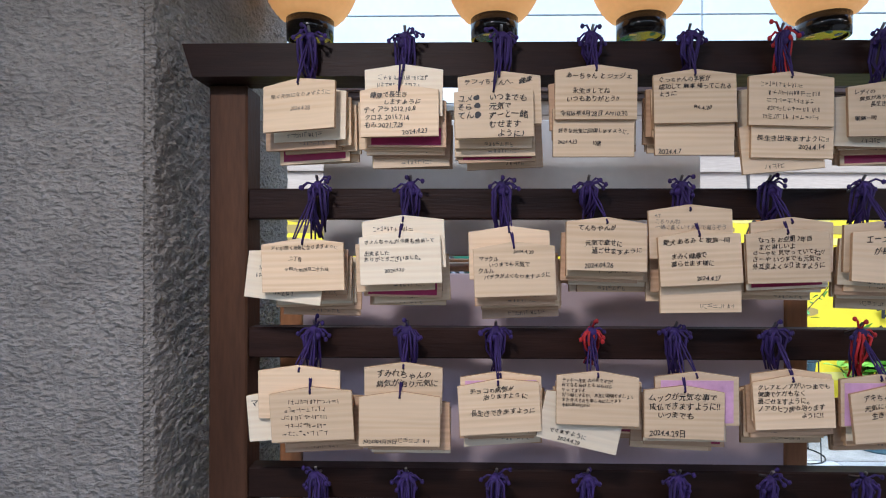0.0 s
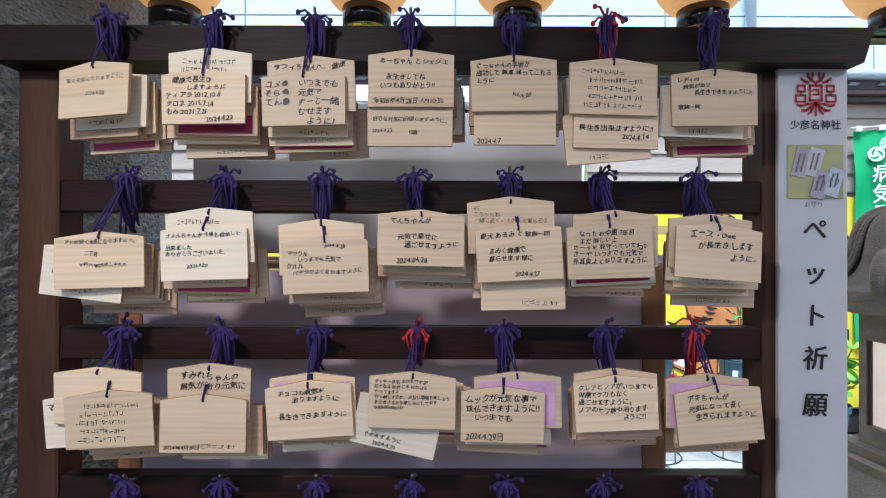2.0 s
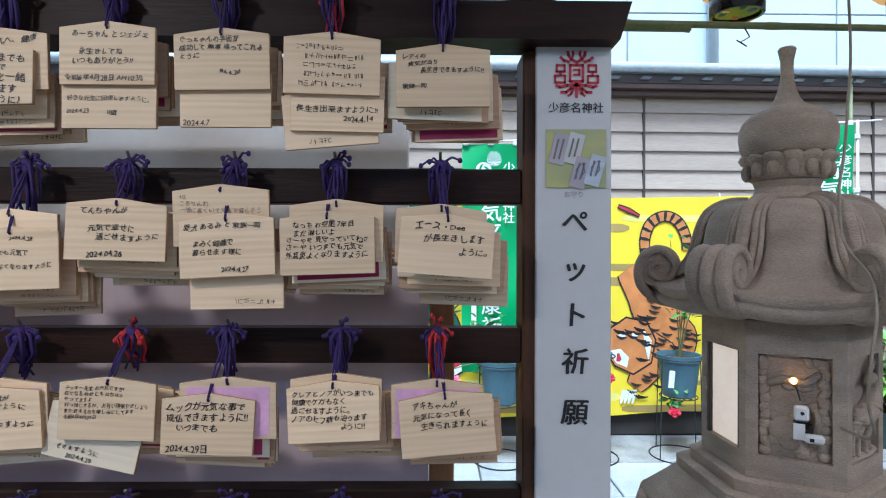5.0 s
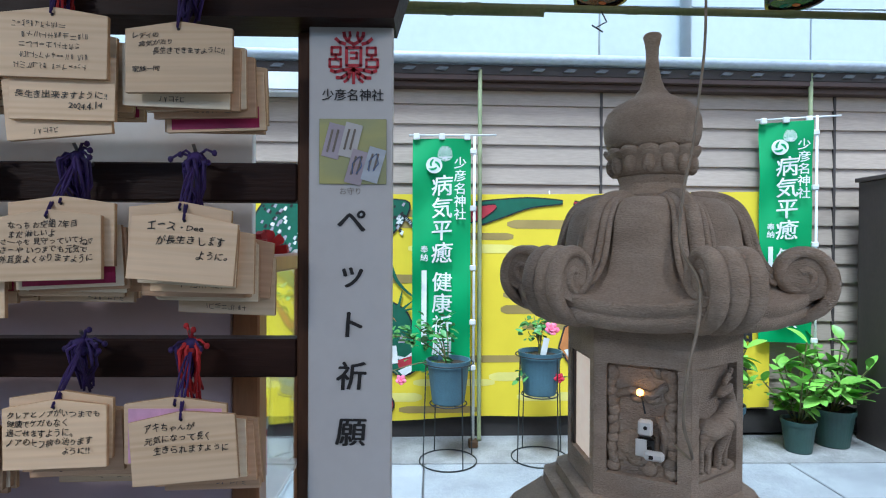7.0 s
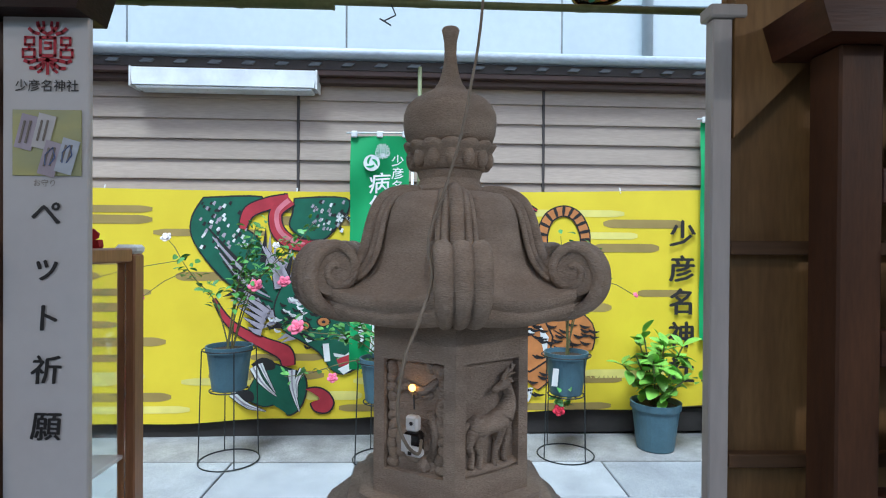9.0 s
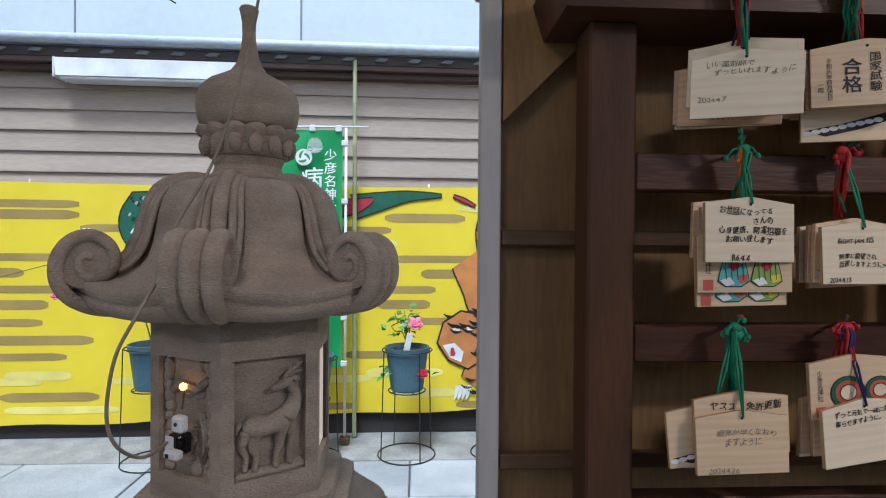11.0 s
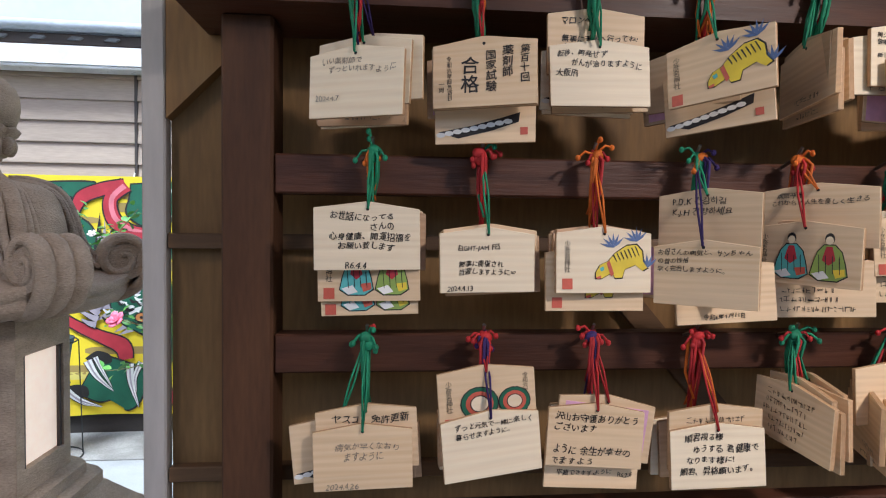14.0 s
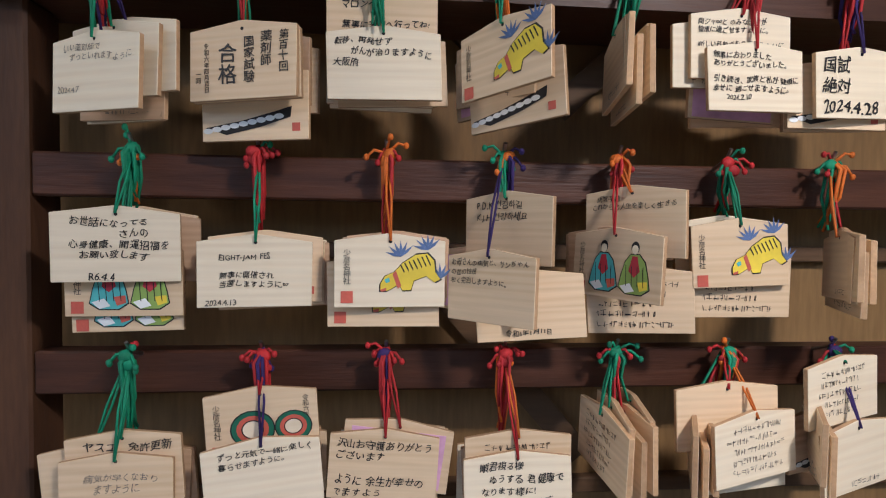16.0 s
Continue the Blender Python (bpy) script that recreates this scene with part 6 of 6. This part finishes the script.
    for x in (B0 + 0.1, -0.93, 0.6, 2.2, 3.3, B1 - 0.05):
        low, top = banner_edge(x)
        part("tie", tube([(x, -0.07, top - 0.02), (x, -0.05, top + 0.03)], 0.006, 6), PLASTIC, b, "white tie")


banner()


# ---- green flags on poles ----
def flag(x, y, z0, yaw, pole_top, narrow=1.0):
    f = thing("nobori_flag", pose(x, y, 0, 0, 0, yaw), "tall green prayer flag with white lettering on a white pole", "flag", "green prayer flags")
    w, h = 0.46 * narrow, 1.84
    zt = z0 + h

    def wave(a, z):
        return 0.014 * math.sin(z * 4 + a * 6) + 0.010 * math.sin(z * 9 - a * 9) * (1 - a / 0.5)
    bm = bmesh.new()
    g = [[bm.verts.new((-w + w * i / 12, wave(-w + w * i / 12, z0 + h * j / 40), z0 + h * j / 40)) for j in range(41)] for i in range(13)]
    for i in range(12):
        for j in range(40):
            bm.faces.new((g[i][j], g[i + 1][j], g[i + 1][j + 1], g[i][j + 1]))
    part("cloth", bm, FLAGGREEN, f, smooth=True)
    part("flag_pole", tube([(0.028, 0.0, 0.0), (0.028, 0.0, pole_top)], 0.011, 8), PLASTIC, f, "white plastic pole", smooth=True)
    part("cross_bar", tube([(-w - 0.03, 0.0, zt + 0.022), (0.20, 0.0, zt + 0.030)], 0.008, 8), PLASTIC, f, smooth=True)
    for z in (zt - 0.10, zt - 0.55, zt - 1.02, zt - 1.45, z0 + 0.03):
        part("loop", box(-0.006, 0.044, -0.016, 0.016, z - 0.022, z + 0.022, 0.006), PLASTIC, f)
    for a in (-w + 0.03, -w / 2, -0.03):
        part("loop", box(a - 0.024, a + 0.024, -0.014, 0.014, zt - 0.012, zt + 0.038, 0.006), PLASTIC, f)

    def put(text, a, z, s):
        for k, ch in enumerate(text):
            zz = z - k * s * 1.02
            part("writing", writing(ch, s, "CENTER", weight=s * 0.013, shear=0.05, pen=0.25), WHITEP, f, m=pose(a * narrow, -0.032, zz))
    put("少彦名神社", -0.090, zt - 0.155, 0.098)
    put("病気平癒", -0.225, zt - 0.30, 0.172)
    put("健康祈願", -0.225, zt - 1.06, 0.165)
    put("奉納", -0.365, zt - 0.85, 0.062)
    part("print", box(-0.385 * narrow, -0.345 * narrow, -0.033, -0.031, z0 + 0.22, z0 + 0.80, 0.0), WHITEP, f, "white blank name bar")
    crest(f, -0.205 * narrow, zt - 0.125, 0.058 * narrow, -0.032, WHITEP)
    part("crest_disc", flat([(-0.29 * narrow + 0.064 * math.cos(i * math.tau / 20), zt - 0.215 + 0.064 * math.sin(i * math.tau / 20)) for i in range(20)], -0.030), WHITEP, f)
    for q in range(3):
        a = radians(90 + q * 120)
        arc = [(0.052 - 0.022 * i / 7, a + 1.9 * i / 7) for i in range(8)] + [(0.020, a + 1.9), (0.022, a + 1.0), (0.034, a + 0.3)]
        part("crest_mark", flat([(-0.29 * narrow + r * math.cos(g), zt - 0.215 + r * math.sin(g)) for r, g in arc], -0.032), FLAGGREEN, f)
    part("pole_foot", box(-0.01, 0.066, -0.04, 0.04, 0.0, 0.06, 0.01), FRAMEWOOD, f)


flag(1.525, 4.62, 0.60, 0, 2.46)
flag(4.35, 4.74, 0.80, -16, 2.68, 0.86)
bamboo((1.612, 4.76, 0.0), (1.604, 4.74, 3.03), 0.017, BAMBOO_DRY, "dry green bamboo cane leaning on the fence", 9)
bamboo((4.41, 4.86, 0.0), (4.39, 4.83, 3.06), 0.017, BAMBOO_DRY, "dry green bamboo cane leaning on the fence", 9)


# ---- lamp, cabinet ----
def wall_light():
    w = thing("wall_light", WALLM, "long white tube light fixture under the eaves", "lamp")
    part("housing", prism([(-0.65, 2.83), (0.76, 2.83), (0.775, 2.965), (-0.665, 2.965)], -0.20, -0.03), LAMPWHITE, w)
    part("diffuser", box(-0.63, 0.74, -0.19, -0.04, 2.805, 2.8295, 0.008), LAMPWHITE, w)
    for x in (-0.666, 0.776):
        part("end_cap", box(x - 0.008, x + 0.008, -0.205, -0.03, 2.815, 2.972, 0.004), PLASTIC, w)


wall_light()
cab = thing("cabinet", pose(4.78, 4.25, 0), "tall dark brown storage cabinet beside the fence", "cabinet")
part("body", box(0.0, 0.9, 0.0, 0.55, 0.0, 2.14, 0.006), CABINET, cab)
part("top", box(-0.02, 0.92, -0.02, 0.57, 2.1405, 2.175, 0.006), CABINET, cab)
part("door", box(0.02, 0.44, -0.018, -0.001, 0.06, 2.10, 0.004), CABINET, cab)
part("door", box(0.46, 0.88, -0.018, -0.001, 0.06, 2.10, 0.004), CABINET, cab)


# ---- potted plants ----
def leaf_mesh(name, length, width, material, fold=0.25):
    bm = bmesh.new()
    rows = []
    for i in range(6):
        f = i / 5
        w = width * math.sin(math.pi * min(f * 0.92 + 0.04, 1)) ** 0.8 / 2
        z = -0.25 * length * f * f
        rows.append([bm.verts.new((-w, length * f, z + fold * w)), bm.verts.new((0, length * f, z)), bm.verts.new((w, length * f, z + fold * w))])
    for a, b in zip(rows, rows[1:]):
        bm.faces.new((a[0], a[1], b[1], b[0]))
        bm.faces.new((a[1], a[2], b[2], b[1]))
    me = mesh_of(bm, name, True)
    me.materials.append(material)
    return me


BIGLEAF = leaf_mesh("leaf", 0.135, 0.085, LEAF)
SMALLLEAF = leaf_mesh("leaf", 0.050, 0.030, ROSELEAF)


def rose_mesh(material):
    bm = bmesh.new()
    rnd = random.Random(2)
    for ring, n, r, t in ((0, 5, 0.034, 65), (1, 5, 0.027, 40), (2, 4, 0.018, 18), (3, 3, 0.010, 6)):
        for k in range(n):
            made = bmesh.ops.create_uvsphere(bm, u_segments=6, v_segments=4, radius=1.0)
            m = Matrix.Rotation(k * math.tau / n + ring, 4, "Z") @ Matrix.Rotation(radians(t), 4, "X") @ Matrix.LocRotScale((0, 0, r * 0.6), None, (r * 0.62, r * 0.18, r * 0.75))
            bmesh.ops.transform(bm, matrix=m, verts=made["verts"])
    me = mesh_of(bm, "bloom", True)
    me.materials.append(material)
    return me


ROSES = {"pink": rose_mesh(PETAL), "red": rose_mesh(PETALRED), "white": rose_mesh(PETALWHITE)}


def pot_parts(p, z, r, h, material):
    prof = [(r * 0.70, z), (r * 0.74, z + 0.01), (r * 0.94, z + h * 0.86), (r, z + h * 0.865), (r * 1.02, z + h), (r * 0.95, z + h), (r * 0.90, z + h * 0.90), (r * 0.05, z + h * 0.88)]
    part("pot", lathe(prof, 32), material, p, "plastic flower pot", smooth=False)
    part("soil", lathe([(r * 0.05, z + h * 0.885), (r * 0.89, z + h * 0.90), (r * 0.05, z + h * 0.93)], 20, caps=False), SOIL, p)


def stand(x, y, top, r):
    s = thing("plant_stand", pose(x, y, 0), "black wire plant stand with a round foot ring", "plant stand", "wire plant stands")
    for z, rr in ((0.006, r * 1.15), (top, r), (top - 0.30, r * 0.74)):
        part("ring", tube([(rr * math.cos(k * math.tau / 24), rr * math.sin(k * math.tau / 24), z) for k in range(24)], 0.005, 6, closed=True), WIRE, s, smooth=True)
    for k in range(4):
        a = 0.5 + k * math.tau / 4
        part("leg", tube([(r * 1.13 * math.cos(a), r * 1.13 * math.sin(a), 0.006), (r * 1.02 * math.cos(a), r * 1.02 * math.sin(a), top)], 0.0045, 6), WIRE, s)
    for k in range(2):
        a = 0.5 + k * math.pi / 2
        q = r * 0.74
        part("cross_wire", tube([(-q * math.cos(a), -q * math.sin(a), top - 0.302), (q * math.cos(a), q * math.sin(a), top - 0.302)], 0.004, 5), WIRE, s)


def rose(x, y, base, seed, spread, height, blooms, lean=0.0, leaves=70, hang=0.0):
    rnd = random.Random(seed)
    p = thing("potted_rose", pose(x, y, 0), "slender rose bush in a slate-blue pot on a wire stand", "plant", "potted roses")
    pot_parts(p, base, 0.163, 0.32, POT)
    tips = []
    z0 = base + 0.29
    for k in range(7):
        a = rnd.uniform(0, math.tau)
        sx = rnd.uniform(-1, 1) * spread + lean
        top = z0 + height * rnd.uniform(0.55, 1.0) * (1 if k < 5 or not hang else -hang)
        pts = smoothline([(0.02 * math.cos(a), 0.02 * math.sin(a), z0), (sx * 0.3, 0.04 * math.sin(a), z0 + (top - z0) * 0.45 + 0.05), (sx * 0.75, 0.10 * math.sin(a), z0 + (top - z0) * 0.8), (sx, 0.14 * math.sin(a), top)], 5)
        part("stem", tube(pts, [0.006 - 0.004 * i / len(pts) for i in range(len(pts))], 5), STEM, p)
        tips.append(pts)
    for k in range(leaves):
        pts = rnd.choice(tips)
        i = rnd.randrange(len(pts) // 3, len(pts))
        q = pts[i] + Vector((rnd.uniform(-0.06, 0.06), rnd.uniform(-0.06, 0.06), rnd.uniform(-0.05, 0.05)))
        ob = new("leaf", SMALLLEAF)
        ob.parent = p
        ob.matrix_basis = pose(q.x, q.y, q.z, rnd.uniform(-30, 60), rnd.uniform(-40, 40), rnd.uniform(0, 360)) @ Matrix.Scale(rnd.uniform(0.8, 1.5), 4)
    for bx, bz, kind, s in blooms:
        ob = new("bloom", ROSES[kind])
        ob.parent = p
        tagged(ob, kind + " rose bloom")
        ob.matrix_basis = pose(bx - x, -0.10, bz, 55, 0, rnd.uniform(-30, 30)) @ Matrix.Scale(s, 4)
        near = min((q for pts in tips for q in pts), key=lambda q: (q - Vector((bx - x, -0.1, bz))).length)
        part("stem", tube([near, (near + Vector((bx - x, -0.1, bz))) / 2 + Vector((0, 0, 0.02)), (bx - x, -0.10, bz)], 0.003, 5), STEM, p)
    return p


for x, y, top in ((0.237, 4.32, 0.82), (1.347, 4.34, 0.73), (2.04, 4.40, 0.78), (2.735, 4.42, 0.76)):
    stand(x, y, top, 0.185)
rose(0.237, 4.32, 0.525, 11, 0.50, 0.95, [(-0.36, 1.19, "pink", 1.0), (0.46, 1.28, "pink", 1.35), (0.66, 1.31, "pink", 1.2), (-0.17, 1.62, "white", 1.0), (0.60, 1.57, "white", 0.7), (-0.80, 1.30, "white", 0.9)], 0.12, 240)
rose(1.347, 4.34, 0.435, 12, 0.45, 0.35, [(0.75, 0.98, "pink", 1.6), (1.00, 0.62, "pink", 1.0)], -0.30, 160, 0.3)
rose(2.04, 4.40, 0.485, 13, 0.18, 0.30, [(2.10, 0.98, "pink", 1.4), (2.16, 0.62, "red", 1.0)], 0.0, 80, 0.8)
rose(2.735, 4.42, 0.465, 14, 0.30, 0.95, [(2.66, 0.36, "red", 1.15), (3.22, 1.22, "pink", 0.6)], 0.14, 130, 0.5)
for x, z, t in ((2.05, 0.86, 12), (0.95, 0.80, -6), (2.62, 0.62, 5)):
    tag = solid("plant_label", box(-0.022, 0.022, -0.003, 0.0, -0.065, 0.065, 0.002), PLASTIC, "white plastic plant label hanging from a rose stem", "label", "plant labels", m=pose(x, 4.28, z, 0, t, 0))


def hydrangea(x, y, seed, r, h, size, leaves, spread, label):
    rnd = random.Random(seed)
    p = thing("potted_hydrangea", pose(x, y, 0), label, "plant", "potted hydrangeas")
    pot_parts(p, 0.0, r, h, POTGREEN if r < 0.17 else POT)
    z0 = h * 0.9
    stems = []
    for k in range(11):
        a = k * 2.4
        d = spread * math.sqrt((k + 0.6) / 11)
        top = z0 + size * rnd.uniform(0.65, 1.0) * (1.05 - 0.45 * (d / spread) ** 2)
        pts = smoothline([(0.02 * math.cos(a), 0.02 * math.sin(a), z0), (d * 0.5 * math.cos(a), d * 0.5 * math.sin(a), z0 + (top - z0) * 0.5), (d * math.cos(a), d * math.sin(a), top)], 5)
        part("stem", tube(pts, 0.006, 5), STEM, p)
        stems.append(pts)
    for k in range(leaves):
        pts = stems[k % 11]
        i = rnd.randrange(3, len(pts))
        q = pts[i]
        ob = new("leaf", BIGLEAF)
        ob.parent = p
        ob.matrix_basis = pose(q.x, q.y, q.z, rnd.uniform(-25, 40) + (35 if i > 8 else 0), rnd.uniform(-20, 20), rnd.uniform(0, 360)) @ Matrix.Scale(rnd.uniform(0.7, 1.25), 4)
    return p


hydrangea(3.48, 4.55, 21, 0.19, 0.37, 0.64, 130, 0.27, "lush green hydrangea in a blue-grey pot on the ground")
hydrangea(4.10, 4.52, 22, 0.125, 0.25, 0.62, 80, 0.26, "young green hydrangea in a dark green pot on the ground")
hydrangea(4.47, 4.66, 23, 0.165, 0.30, 0.58, 110, 0.34, "bushy green hydrangea in a dark green pot on the ground")


# ---- paving slabs, last ----
slab = mesh_of(box(0.006, 0.894, 0.006, 0.560, -0.06, 0.0, 0.006), "slab")
slab.materials.append(PAVER)
# rows stop before the unseen walkway; its dark floor bounces less light
for j in range(4):
    for i in range(-6, 9):
        ob = new("slab", slab)
        ob.parent = ground
        ob.matrix_basis = pose(0.27 + i * 0.90 + (0.45 if j % 2 else 0.0), 3.725 - j * 0.566, 0.030 + 0.0015 * ((i * 7 + j * 3) % 3) - 0.003)
